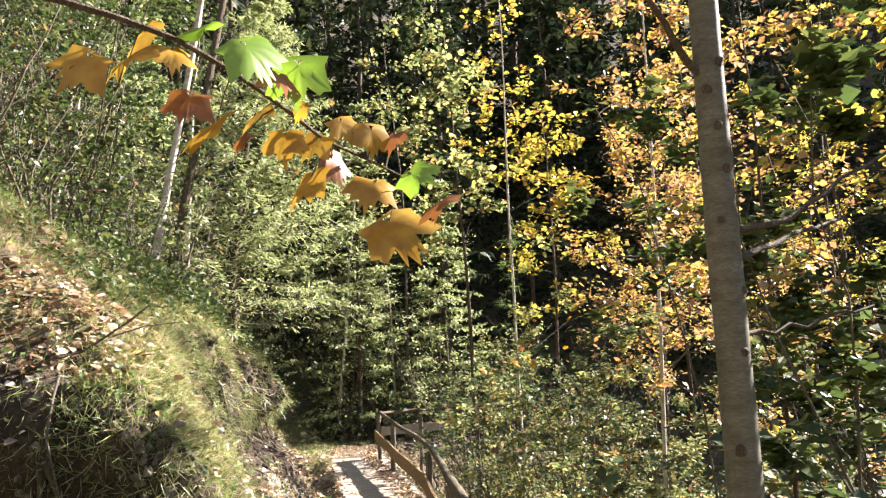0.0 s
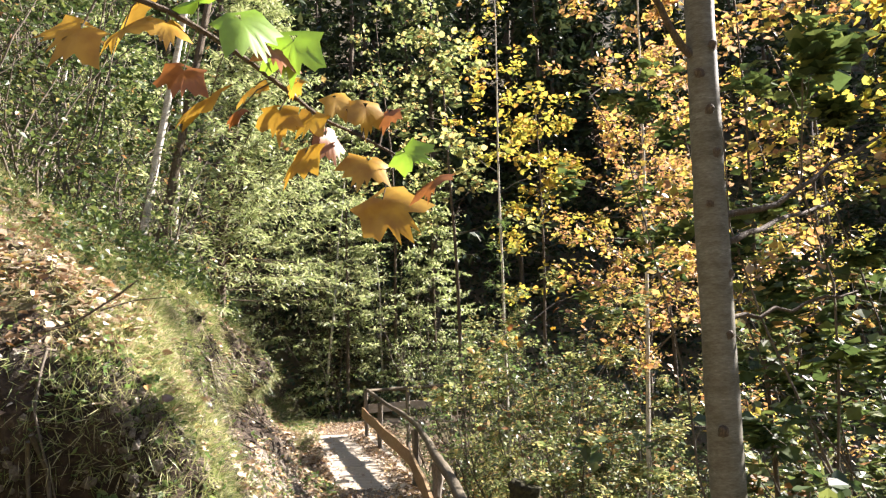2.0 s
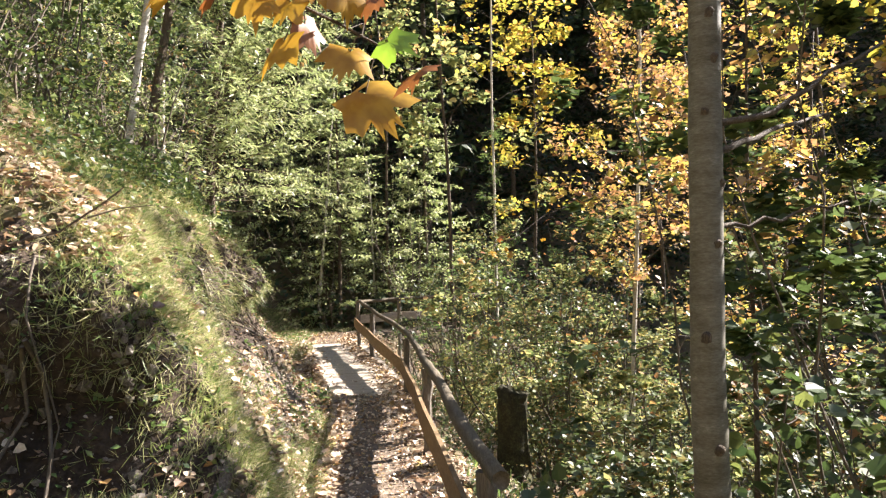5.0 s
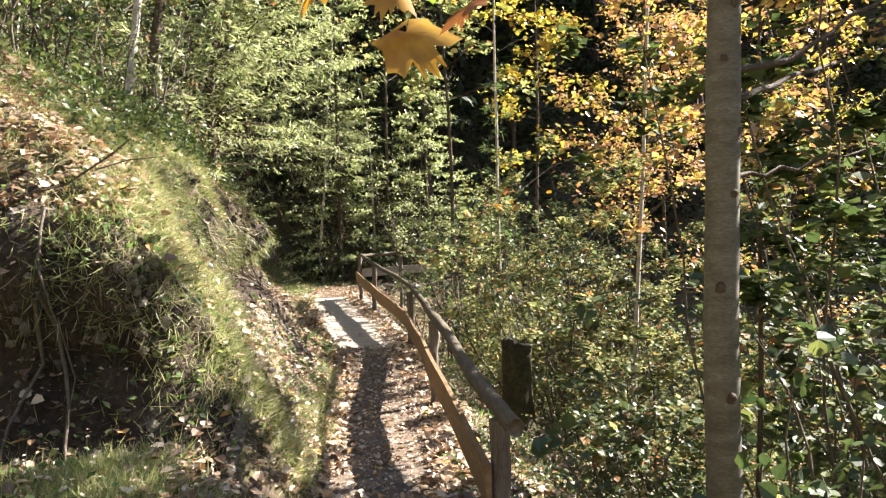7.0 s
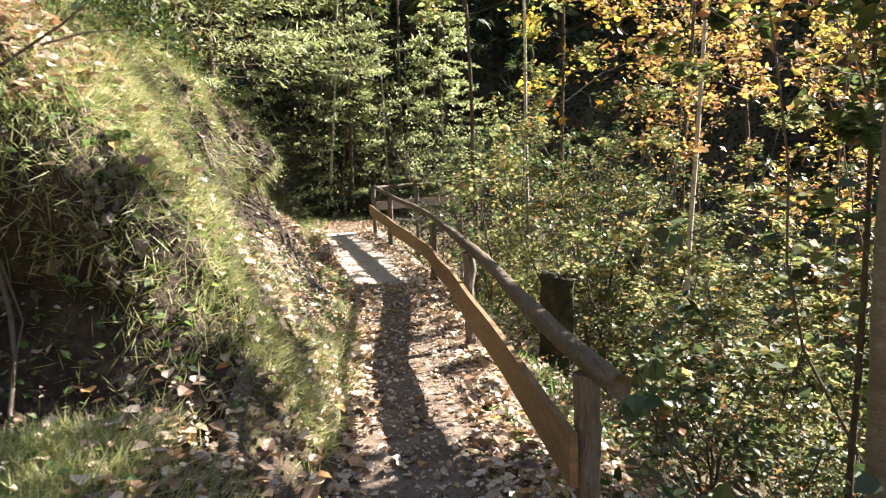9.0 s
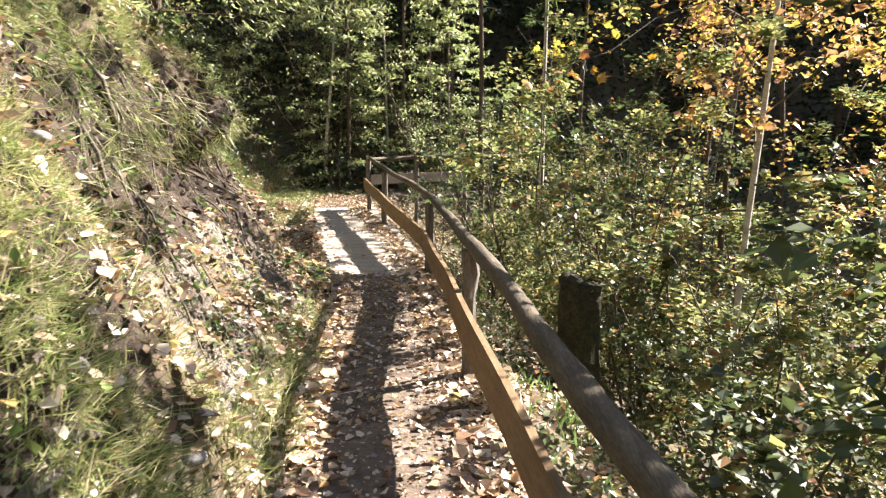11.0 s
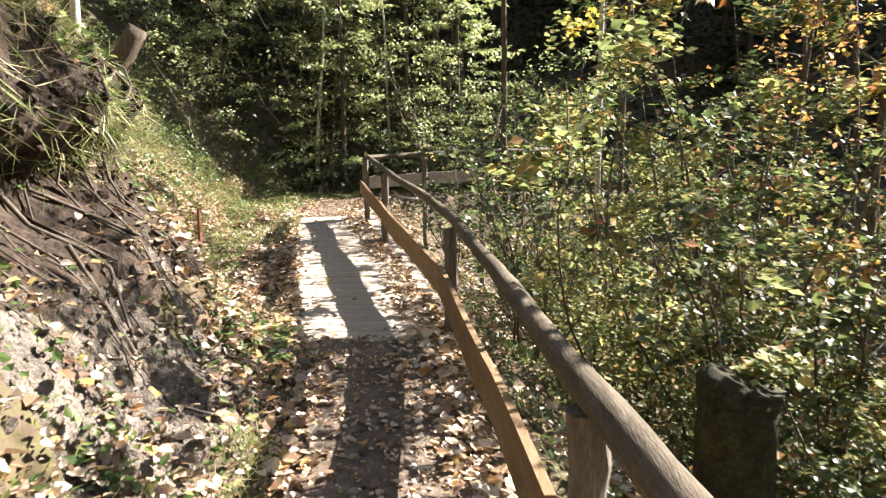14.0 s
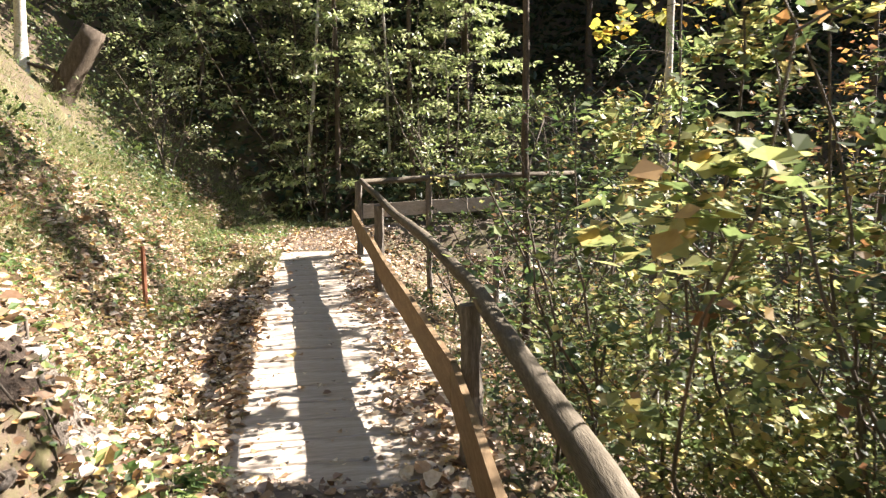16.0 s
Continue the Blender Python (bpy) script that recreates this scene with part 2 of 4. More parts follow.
# ---- the lie of the land ----
LINE = np.array([(1.0, -14), (0.85, -6), (0.8, -2.5), (0.78, 1.0), (0.66, 3.4), (0.36, 5.9), (0.05, 8.0), (-0.55, 10.6), (-1.1, 12.8), (-1.55, 14.6), (-1.9, 16.2), (-1.85, 17.6), (-0.9, 18.8), (1.2, 19.5), (4, 20.1), (9, 20.9), (16, 20.9)])
seg = np.linalg.norm(np.diff(LINE, axis=0), axis=1)
cum = np.concatenate([[0], np.cumsum(seg)])
fine_s = np.linspace(0, cum[-1], 420)
FINE = np.stack([np.interp(fine_s, cum, LINE[:, i]) for i in (0, 1)], 1)
for _ in range(8):
    FINE[1:-1] = (FINE[:-2] + 2 * FINE[1:-1] + FINE[2:]) / 4
FTAN = unit(np.gradient(FINE, axis=0))


def sm(a, b, x):
    t = np.clip((x - a) / (b - a), 0, 1)
    return t * t * (3 - 2 * t)


def wave(x, y, seed, scale):
    """Smooth wavy relief from a few rotated sines."""
    r = np.random.default_rng(seed)
    out = 0
    for i in range(6):
        a, p, k = r.uniform(0, 6.28), r.uniform(0, 6.28), scale * (1.0 + 0.5 * i)
        out = out + np.sin(k * (x * np.cos(a) + y * np.sin(a)) + p) / (1 + 0.5 * i)
    return out / 3


def side_of(x, y):
    """Signed distance from the path's middle (left is positive) and the way along it."""
    x, y = np.asarray(x, float), np.asarray(y, float)
    shape = x.shape
    p = np.stack([x.ravel(), y.ravel()], 1)
    d, s = np.empty(len(p)), np.empty(len(p))
    for i in range(0, len(p), 20000):
        q = p[i:i + 20000]
        dist = ((q[:, None] - FINE[None]) ** 2).sum(-1)
        k = dist.argmin(1)
        off = q - FINE[k]
        sign = np.sign(FTAN[k, 0] * off[:, 1] - FTAN[k, 1] * off[:, 0])
        d[i:i + 20000] = np.sqrt(dist[np.arange(len(q)), k]) * sign
        s[i:i + 20000] = FINE[k, 1] + 0.0
    return d.reshape(shape), s.reshape(shape)


def path_z(y):
    return np.interp(y, [-14, -2.5, 1.5, 4.0, 7.5, 30], [1.0, 0.34, 0.12, 0.0, 0.0, 0.0])


def land(x, y, rough=True):
    x, y = np.asarray(x, float), np.asarray(y, float)
    d, s = side_of(x, y)
    zp = path_z(s)
    left = d - 0.47
    e = left + 0.07 * wave(x, y, 5, 2.2)
    toe = np.interp(y, [0, 2.9, 3.6, 4.4, 5.6, 7.2, 8.6, 10.5], [-0.08, -0.06, 0.42, 0.6, 0.5, 0.5, 0.72, 1.3])
    rise = np.interp(y, [0, 3, 4.5, 7.8, 9.0, 30], [1.9, 1.9, 2.1, 2.1, 1.0, 0.9])
    cap = np.interp(y, [0, 1.9, 2.8, 3.6, 5, 7.2, 8.3], [1.6, 1.62, 1.95, 1.9, 1.85, 1.7, 0.0])
    up = np.minimum(rise * np.clip(e - toe, 0, None), cap) + (np.interp(y, [8, 9.5], [0.74, 0.9]) + 0.25 * sm(9, 13, y) * (1 - sm(20, 26, y)) * (1 - sm(-4, -1, x))) * sm(1.5, 3.2, y) * np.clip(e - toe - cap / rise, 0, None) * (1 - 0.12 * sm(6, 30, e))
    up = up + np.interp(y, [3, 4.6, 6], [0.95, 0.85, 0.5]) * np.minimum(np.clip(e, 0, None), np.clip(toe, 0, None)) * sm(3.0, 3.8, y) * (1 - sm(7.4, 8.6, y))
    spur = sm(1.35, 2.1, y + 0.2 * wave(x, y, 3, 1.7))
    up = spur * up + (1 - spur) * (0.5 * sm(0.0, 0.55, e) + 0.74 * np.clip(e - 2.1, 0, None))
    up = up - 0.2 * sm(8.2, 9.4, y) * (1 - sm(14.6, 15.8, y)) * sm(0.12, 0.34, e) * (1 - sm(1.0, 1.7, e))
    right = -d - 0.55
    down = -0.62 * np.clip(right, 0, 4.6) - 0.08 * np.clip(right, 0, 0.4) + 0.42 * np.clip(right - 6.5, 0, None)
    z = zp + np.where(d > 0, np.where(left > 0, up, 0), np.where(right > 0, down, 0))
    ahead = 0.62 * np.clip(y - 21, 0, None) * sm(-6, 2, x)
    z = np.where(d <= 0, np.maximum(z, zp - 3 + ahead), z)
    if rough:
        off = sm(0.45, 0.9, np.abs(d))
        crag = sm(0.6, 0.95, d) * (1 - sm(1.9, 2.6, d)) * sm(1.0, 1.8, y) * (1 - sm(7.6, 9.0, y))
        z = z + crag * (0.11 * wave(x, y, 71, 6.5) + 0.06 * np.abs(wave(x, y, 73, 12)) + 0.03 * wave(x, y, 75, 22))
        z = z + off * (0.07 * wave(x, y, 7, 4.0) + 0.03 * wave(x, y, 9, 11) + 0.25 * sm(2, 8, np.abs(d)) * wave(x, y, 11, 0.9)) - 0.03 * (1 - off)
    return np.minimum(z, 60 + 0 * z)


def lean_out(x, y, z):
    """How far the ground leans out sideways: the spur's overhang, and the hollow under the brow of the cut bank."""
    o = 0.42 * sm(0.95, 1.65, z) * sm(1.1, 1.8, y) * (1 - sm(2.5, 3.6, y)) * sm(-4, -3, x) * (1 - sm(0.2, 0.5, x))
    w = sm(4.0, 4.9, y) * (1 - sm(7.2, 8.1, y)) * (0.45 + 0.75 * sm(-0.4, 0.5, wave(x, y, 81, 3.2))) * sm(-3.4, -2.2, x) * (1 - sm(-0.3, 0.1, x))
    return w * (0.24 * sm(1.35, 1.7, z) - 0.24 * sm(0.85, 1.12, z) * (1 - sm(1.3, 1.52, z)) + 0.07 * wave(y, 1.4 * z, 83, 8.0) + 0.035 * wave(y, z, 85, 21)), -o


def span(lo, hi, step, reach):
    mid = np.arange(lo, hi, step)
    out, g, w = [], step, 0.0
    while w < reach:
        g *= 1.13
        w += g
        out.append(w)
    out = np.array(out)
    return np.concatenate([lo - out[::-1], mid, mid[-1] + out])


gx, gy = span(-3.6, 2.6, 0.05, 400), span(-2.6, 16.5, 0.05, 400)
GX, GY = np.meshgrid(gx, gy)
GZ = land(GX, GY)
nx = len(gx)
cell = (np.arange(len(gy) - 1)[:, None] * nx + np.arange(nx - 1)[None]).reshape(-1, 1)
LX, LY = lean_out(GX, GY, GZ)
ground = piece("ground", np.stack([GX + LX, GY + LY, GZ], -1).reshape(-1, 3), cell + np.array([[0, 1, nx + 1, nx]]), M["soil"], smooth=True)
ground.data.materials.append(M["clay"])
ground.data.materials.append(M["humus_shade"])
mx, my, mz = (GX[:-1, :-1] + 0.025).ravel(), (GY[:-1, :-1] + 0.025).ravel(), GZ[:-1, :-1].ravel()
md = np.full(mx.shape, -9.0)
close = (np.abs(mx) < 4) & (my > 0) & (my < 9)
md[close] = side_of(mx[close], my[close])[0]
bare = (md > 0.75) & (md < 1.75) & (my > 1.2) & (my < 8.2) & (wave(mx, my, 61, 3.3) > -0.25)
# Soil band with painted shade, set where spur face and brow lie dark.
topsoil_shade = (md > 0.8) & (md < 2.1) & (my > 1.0) & (my < 8.3) & (mz > np.interp(my, [2.6, 3.0, 3.5, 4.6, 5.6], [0.0, 1.1, 1.0, 0.9, 0.8]) + 0.22 * wave(mx, my, 63, 4.0)) & (mz < 2.1)
ground.data.polygons.foreach_set("material_index", np.where(topsoil_shade, 2, bare).astype(np.int32))
tagged(ground, "brown soil and moss of a steep wooded bank and gully", "ground", kind="structure")

# trodden path: a shallow strip a little proud of the ground
keep = (FINE[:, 1] > -13) & (FINE[:, 0] < 2.2)
pm, pt = FINE[keep], FTAN[keep]
cross = np.linspace(-0.62, 0.6, 18)
PXY = pm[:, None] + cross[None, :, None] * np.stack([pt[:, 1], -pt[:, 0]], 1)[:, None]
PZ = path_z(PXY[..., 1]) + 0.012 + 0.018 * wave(PXY[..., 0], PXY[..., 1], 21, 6) - 0.11 * np.abs(cross[None] / 0.6) ** 6
PZ = np.where((PXY[..., 1] > 8.0) & (PXY[..., 1] < 15.5), PZ - 0.1, PZ)
k = len(cross)
cell = (np.arange(len(pm) - 1)[:, None] * k + np.arange(k - 1)[None]).reshape(-1, 1)
tagged(piece("path", np.concatenate([PXY, PZ[..., None]], -1).reshape(-1, 3), cell + np.array([[0, k, k + 1, 1]])[:, ::-1], M["path"], smooth=True),
       "trodden earth footpath strewn with dry leaves", "path", kind="structure")


# ---- boardwalk ----
def plank_mesh(w, d, h, seed):
    r = random.Random(seed)
    bm = bmesh.new()
    bmesh.ops.create_cube(bm, size=1)
    bmesh.ops.scale(bm, vec=(w, d, h), verts=bm.verts)
    for v in bm.verts:
        v.co += Vector((r.uniform(-0.02, 0.02), r.uniform(-0.004, 0.004), r.uniform(-0.003, 0.003)))
    bmesh.ops.bevel(bm, geom=bm.edges[:], offset=0.008, segments=1, affect="EDGES")
    me = bpy.data.meshes.new("plank")
    bm.to_mesh(me)
    bm.free()
    me.materials.append(M["plank"])
    return me


def line_at(y):
    x = float(np.interp(y, FINE[:300, 1], FINE[:300, 0]))
    slope = (float(np.interp(y + 0.3, FINE[:300, 1], FINE[:300, 0])) - float(np.interp(y - 0.3, FINE[:300, 1], FINE[:300, 0]))) / 0.6
    return x, slope


deck = tagged(new("boardwalk"), "bleached plank boardwalk half covered with dry leaves", "boardwalk")
deck.location = (0, 8, 0)
kinds = [plank_mesh(1.28, 0.272, 0.05, i) for i in range(6)]
y, i = 8.1, 0
while y < 15.2:
    x, slope = line_at(y)
    p = new("plank", kinds[i % 6])
    p.parent = deck
    p.matrix_basis = pose(x + 0.02 + 0.02 * (y - 8) + 0.015 * math.sin(i * 2.3), y - 8, -0.025 + 0.004 * math.sin(i * 1.7), 0, 0, math.degrees(-math.atan(slope)) + 0.5 * math.sin(i * 5.1))
    y += 0.281
    i += 1
for off in (-0.42, 0.4):
    t = Tubes()
    ys = np.linspace(8.0, 15.2, 16)
    t.add([(line_at(v)[0] + off, v - 8, -0.11) for v in ys], np.full(16, 0.06), 6)
    piece("beam", *t.made(), M["post"], deck)

# ---- railing ----
RAIL = np.array([(1.52, 1.2, 0.79), (1.47, 1.6, 0.80), (1.36, 2.4, 0.83), (1.22, 3.5, 0.86), (1.09, 4.56, 0.87), (0.97, 5.8, 0.845), (0.825, 7.0, 0.82), (0.66, 8.3, 0.84), (0.2, 10.2, 0.88), (-0.25, 12.1, 0.94), (-0.6, 13.6, 0.99), (-0.92, 14.95, 1.03)])
rail_y = RAIL[:, 1]


def rail_at(y):
    return np.array([np.interp(y, rail_y, RAIL[:, 0]), y, np.interp(y, rail_y, RAIL[:, 2])])


def post_on(fence, x, y, top, foot, r, seed):
    g = np.random.default_rng(seed)
    t = Tubes()
    zs = np.linspace(foot, top, 9)
    t.add(np.stack([x + 0.008 * g.normal(size=9), y + 0.008 * g.normal(size=9), zs], 1) - np.array(fence.location)[None], r * (1 + 0.05 * g.normal(size=9)), 8, 0.06, g)
    return piece("post", *t.made(), M["post"], fence)


rg = np.random.default_rng(4)
fence = tagged(new("handrail_fence"), "weathered pole handrail with a tan board along the path", "fence")
fence.location = (0.6, 8, 0)
fo = np.array(fence.location)
ys = np.linspace(1.22, 14.95, 70)
line = np.array([rail_at(v) for v in ys]) + np.stack([0.012 * np.sin(ys * 2.1) - np.interp(ys, [1.2, 6, 8.2, 12], [0.06, 0.06, 0.025, 0.01]), 0 * ys, 0.012 * np.sin(ys * 1.3 + 1)], 1) - fo
t = Tubes()
t.add(line, 0.05 * (1 + 0.05 * np.sin(ys * 3.3)) * np.interp(ys, [1, 8, 15], [0.96, 0.78, 0.76]), 12, 0.05, rg)
piece("rail", *t.made(), M["rail"], fence, "round weathered pole with flaking bark", smooth=True)
# the board, in three lengths lapped at the posts
for y0, y1 in ((1.45, 4.75), (4.77, 8.25), (8.27, 14.85)):
    yy = np.linspace(y0, y1, 24)
    mid = np.array([rail_at(v) for v in yy]) - fo
    top = mid[:, 2] - np.interp(yy, [1.4, 4.6, 8.2, 14.9], [0.25, 0.29, 0.35, 0.38]) + 0.008 * np.sin(yy * 2.7)
    hgt = 0.215 + 0.01 * np.sin(yy * 1.9)
    v = []
    for dx, base in ((-0.162, 0), (-0.13, 0), (-0.13, 1), (-0.162, 1)):
        v.append(np.stack([mid[:, 0] + dx, mid[:, 1], top - base * hgt], 1))
    v = np.stack(v, 1)
    q = []
    for a in range(len(yy) - 1):
        for b in range(4):
            q.append((a * 4 + b, a * 4 + (b + 1) % 4, a * 4 + 4 + (b + 1) % 4, a * 4 + 4 + b))
    q += [(3, 2, 1, 0), ((len(yy) - 1) * 4, (len(yy) - 1) * 4 + 1, (len(yy) - 1) * 4 + 2, (len(yy) - 1) * 4 + 3)]
    piece("board", v.reshape(-1, 3), np.array(q), M["board"], fence, "tan sawn board with a lit upper edge")
for i, (py, drop, r) in enumerate(((1.55, 0.05, 0.055), (4.72, 0.04, 0.05), (8.2, 0.06, 0.052), (12.3, 0.04, 0.05), (14.86, 0.0, 0.048))):
    p = rail_at(py)
    post_on(fence, p[0] - float(np.interp(py, [5, 8, 12], [0.07, 0.075, 0.06])), py, p[2] - drop, min(-0.35, float(land(p[0], py)) - 0.2), r, 50 + i)

back = tagged(new("bend_fence"), "pole railing with a sunlit board at the bend", "fence")
back.location = (-0.9, 15, 0)
bo = np.array(back.location)
bl = np.array([(-0.92, 14.95, 1.02), (0.0, 15.25, 1.06), (1.0, 15.6, 1.08), (2.2, 16.0, 1.1)])
t = Tubes()
t.add(bl - bo, [0.04, 0.042, 0.04, 0.036], 9, 0.04, rg)
piece("rail", *t.made(), M["rail"], back, smooth=True)
for a, b in ((0, 1), (1, 2)):
    p, q = bl[a] - bo, bl[b] - bo
    v = [(c[0], c[1] + dy, c[2] + dz) for c in (p, q) for dy, dz in ((0.04, -0.32), (0.075, -0.32), (0.075, -0.52), (0.04, -0.52))]
    piece("board", v, np.array([(0, 1, 2, 3), (7, 6, 5, 4), (0, 4, 5, 1), (1, 5, 6, 2), (2, 6, 7, 3), (3, 7, 4, 0)]), M["plank"], back)
for p in bl[1:3]:
    post_on(back, p[0], p[1] + 0.01, p[2] - 0.02, float(land(p[0], p[1])) - 0.3, 0.045, int(p[0] * 10) + 70)

# ---- stump and stake ----
sg = np.random.default_rng(12)
stump = tagged(new("tree_stump"), "dark mossy sawn tree stump with a lit side", "tree stump")
stump.location = (1.95, 6.2, float(land(1.95, 6.2)))
t = Tubes()
zs = np.array([-0.15, 0.0, 0.15, 0.4, 0.7, 0.95, 1.1])
top = 0.29 - stump.location[2]
t.add(np.stack([0 * zs, 0 * zs, zs / 1.1 * top], 1), [0.26, 0.225, 0.195, 0.178, 0.174, 0.175, 0.17], 18, 0.05, sg)
piece("trunk", *t.made(), M["stump"], stump, smooth=True)
cap = Tubes()
cap.add([(0, 0, top - 0.01), (0, 0, top + 0.05), (0.01, 0, top + 0.075)], [0.187, 0.195, 0.15], 18, 0.06, sg)
piece("moss_cap", *cap.made(), M["stump"], stump, "soft green moss", smooth=True)

t = Tubes()
stake_z = float(land(-2.72, 12.0))
zs = np.linspace(-0.2, 0.52 - stake_z, 7)
t.add(np.stack([0.01 * zs, 0 * zs, zs], 1), [0.026, 0.026, 0.025, 0.024, 0.025, 0.024, 0.02], 7, 0.05, sg)
stake = piece("wooden_stake", *t.made(), M["rust"])
tagged(stake, "short red-brown stake standing in the leafy bank", "stake")
stake.location = (-2.72, 12.0, stake_z)


# ---- trees and shrubs ----
def curve_points(start, way, length, k, rng, bend=0.12, lift=0.0):
    p, d, out = np.array(start, float), unit(np.array(way, float)), []
    for i in range(k):
        out.append(p.copy())
        p = p + d * length / (k - 1)
        d = unit(d + bend * rng.normal(size=3) + [0, 0, lift])
    return np.array(out)


def tree(name, label, base, height, r, lean=(0, 0), bark="bark", leaf="gold", size=0.06, limbs=14, reach=1.2, first=0.3, rise=0.35, per=60, shape=LEAF, seed=0,
         twigs=4, up=0.6, category="tree", group="", bend=0.05, spread=0.08, droop=0.2, forks=1):
    """Trunk, limbs and a crown of single leaves set along the twigs."""
    g = np.random.default_rng(seed)
    root = tagged(new(name), label, category, group)
    root.location = base
    trunk, wood, tips, ways = Tubes(), Tubes(), [], []
    for fork in range(forks):
        tilt = np.array([lean[0], lean[1], 1.0]) + ((0.22 if r > 0.02 else 0.42) * g.normal(size=3) * [1, 1, 0] if fork else 0)
        stem = curve_points((0.06 * g.normal() * (fork > 0), 0.06 * g.normal() * (fork > 0), -0.25), tilt, height + 0.25, 12, g, bend, 0.02)
        rad = r * np.linspace(1, 0.16, 12) ** 0.9
        rad[0] *= 1.35
        trunk.add(stem, rad, 9 if r > 0.04 else 6, 0.03, g)
        for i in range(limbs):
            f = first + (1 - first) * (i + g.uniform(0, 1)) / limbs
            at = np.array([np.interp(f * 11, np.arange(12), stem[:, c]) for c in range(3)])
            a = i * 2.4 + g.uniform(-0.5, 0.5)
            length = reach * (1.15 - 0.75 * f) * g.uniform(0.6, 1.2)
            limb = curve_points(at, (math.cos(a), math.sin(a), rise + 0.3 * g.normal()), length, 7, g, 0.14, 0.03)
            lr = max(0.003, r * 0.32 * (1.2 - f))
            wood.add(limb, lr * np.linspace(1, 0.25, 7), 4)
            for j in range(twigs):
                q = limb[g.integers(2, 7)]
                w = unit(limb[-1] - limb[0]) + 0.8 * g.normal(size=3) * [1, 1, 0.6]
                tw = curve_points(q, w, length * g.uniform(0.25, 0.5), 4, g, 0.2)
                wood.add(tw, [max(0.002, lr * 0.4), max(0.002, lr * 0.3), 0.002, 0.0015], 3)
                m = max(1, int(per / twigs * g.choice([0.2, 0.6, 1.2, 2.0])))
                u = g.uniform(0.25, 1.05, m) ** 0.7 * 3
                tips.append(np.stack([np.interp(u, np.arange(4), tw[:, c]) for c in range(3)], 1) + spread * g.normal(size=(m, 3)) * [1, 1, 0.7])
                ways.append(np.tile(unit(tw[-1] - tw[0]), (m, 1)))
    piece("trunk", *trunk.made(), M[bark], root, smooth=True)
    tagged(piece("branchwork", *wood.made(), M[bark if r > 0.05 else "twig"], root), kind="stuff")
    if tips and per:
        pts = np.concatenate(tips)
        piece("crown", *leaves(pts, size * (0.42 + 0.95 * g.uniform(0, 1, len(pts)) ** 1.4), g, shape, up, np.concatenate(ways), droop), M[leaf], root)
    return root


def conifer(name, label, base, height, r, width, leaf="spruce", seed=0, first=0.05, tiers=26, per=26, size=0.09, group="", droop=-0.12, arc=(0, 6.28), count=6, lean=0.0, wide=0.2):
    """A straight trunk with tiers of drooping boughs, each with flat sprays."""
    g = np.random.default_rng(seed)
    root = tagged(new(name), label, "conifer", group)
    root.location = base
    t, wood, pts, ways = Tubes(), Tubes(), [], []
    t.add(np.stack([0.03 * g.normal(size=8) + lean * np.linspace(-0.3, height, 8), 0.03 * g.normal(size=8), np.linspace(-0.3, height, 8)], 1), r * np.linspace(1.1, 0.1, 8), 8, 0.03, g)
    for i in range(tiers):
        f = first + (1 - first) * i / tiers
        for j in range(count):
            a = g.uniform(*arc)
            length = width * (1.03 - f) ** 0.8 * g.uniform(0.65, 1.15)
            bough = curve_points((lean * f * height, 0, f * height + g.uniform(-0.1, 0.1)), (math.cos(a), math.sin(a), droop + 0.12 * g.normal()), length, 6, g, 0.06, 0.02)
            wood.add(bough, r * 0.16 * np.linspace(1, 0.2, 6), 3)
            u = g.uniform(0.15, 1.0, per) ** 0.8 * 5
            c = np.stack([np.interp(u, np.arange(6), bough[:, x]) for x in range(3)], 1)
            way = unit(bough[-1] - bough[0])
            side = np.cross(way, [0, 0, 1])
            sgn = g.choice([-1, 1], per)[:, None]
            w = unit(way * 0.7 + side * sgn + [0, 0, -0.25])
            off = g.uniform(0, 1, per)[:, None] * length * 0.22 * (1.1 - u[:, None] / 5)
            pts.append(c + w * off)
            ways.append(w)
    piece("trunk", *t.made(), M["bark"], root, smooth=True)
    tagged(piece("branchwork", *wood.made(), M["bark"], root), kind="stuff")
    p = np.concatenate(pts)
    piece("needles", *leaves(p, size * g.uniform(0.6, 1.3, len(p)), g, np.array([(0, 0, 0), (-wide, 0.4, 0), (0, 1, -0.06), (wide, 0.4, 0)]), 0.5, np.concatenate(ways), 0.25), M[leaf], root)
    return root


def gz(x, y):
    return float(land(x, y))


# the grey tree beside the start of the path
beech = tagged(new("grey_barked_tree"), "slender smooth grey-barked tree beside the footpath", "tree")
beech.location = (2.52, 1.4, gz(2.52, 1.4))
bz = beech.location[2]
bg = np.random.default_rng(77)
t = Tubes()
zs = np.concatenate([np.linspace(bz - 0.2, 4.2, 46), np.linspace(4.5, 11, 12)])
bx = np.interp(zs, [bz, 0.37, 1.22, 2.55, 3.77, 11], [0.03, 0.01, 0.0, 0.02, 0.06, 0.5])
rr = np.interp(zs, [bz - 0.2, bz + 0.1, 0.4, 2.5, 4.2, 11], [0.15, 0.105, 0.088, 0.08, 0.072, 0.02]) * (1 + 0.012 * np.sin(zs * 9) + 0.012 * bg.normal(size=len(zs)))
t.add(np.stack([bx, 0.01 * np.sin(zs * 2), zs - bz], 1), rr, 20, 0.008, bg)
piece("trunk", *t.made(), M["beech"], beech, smooth=True)
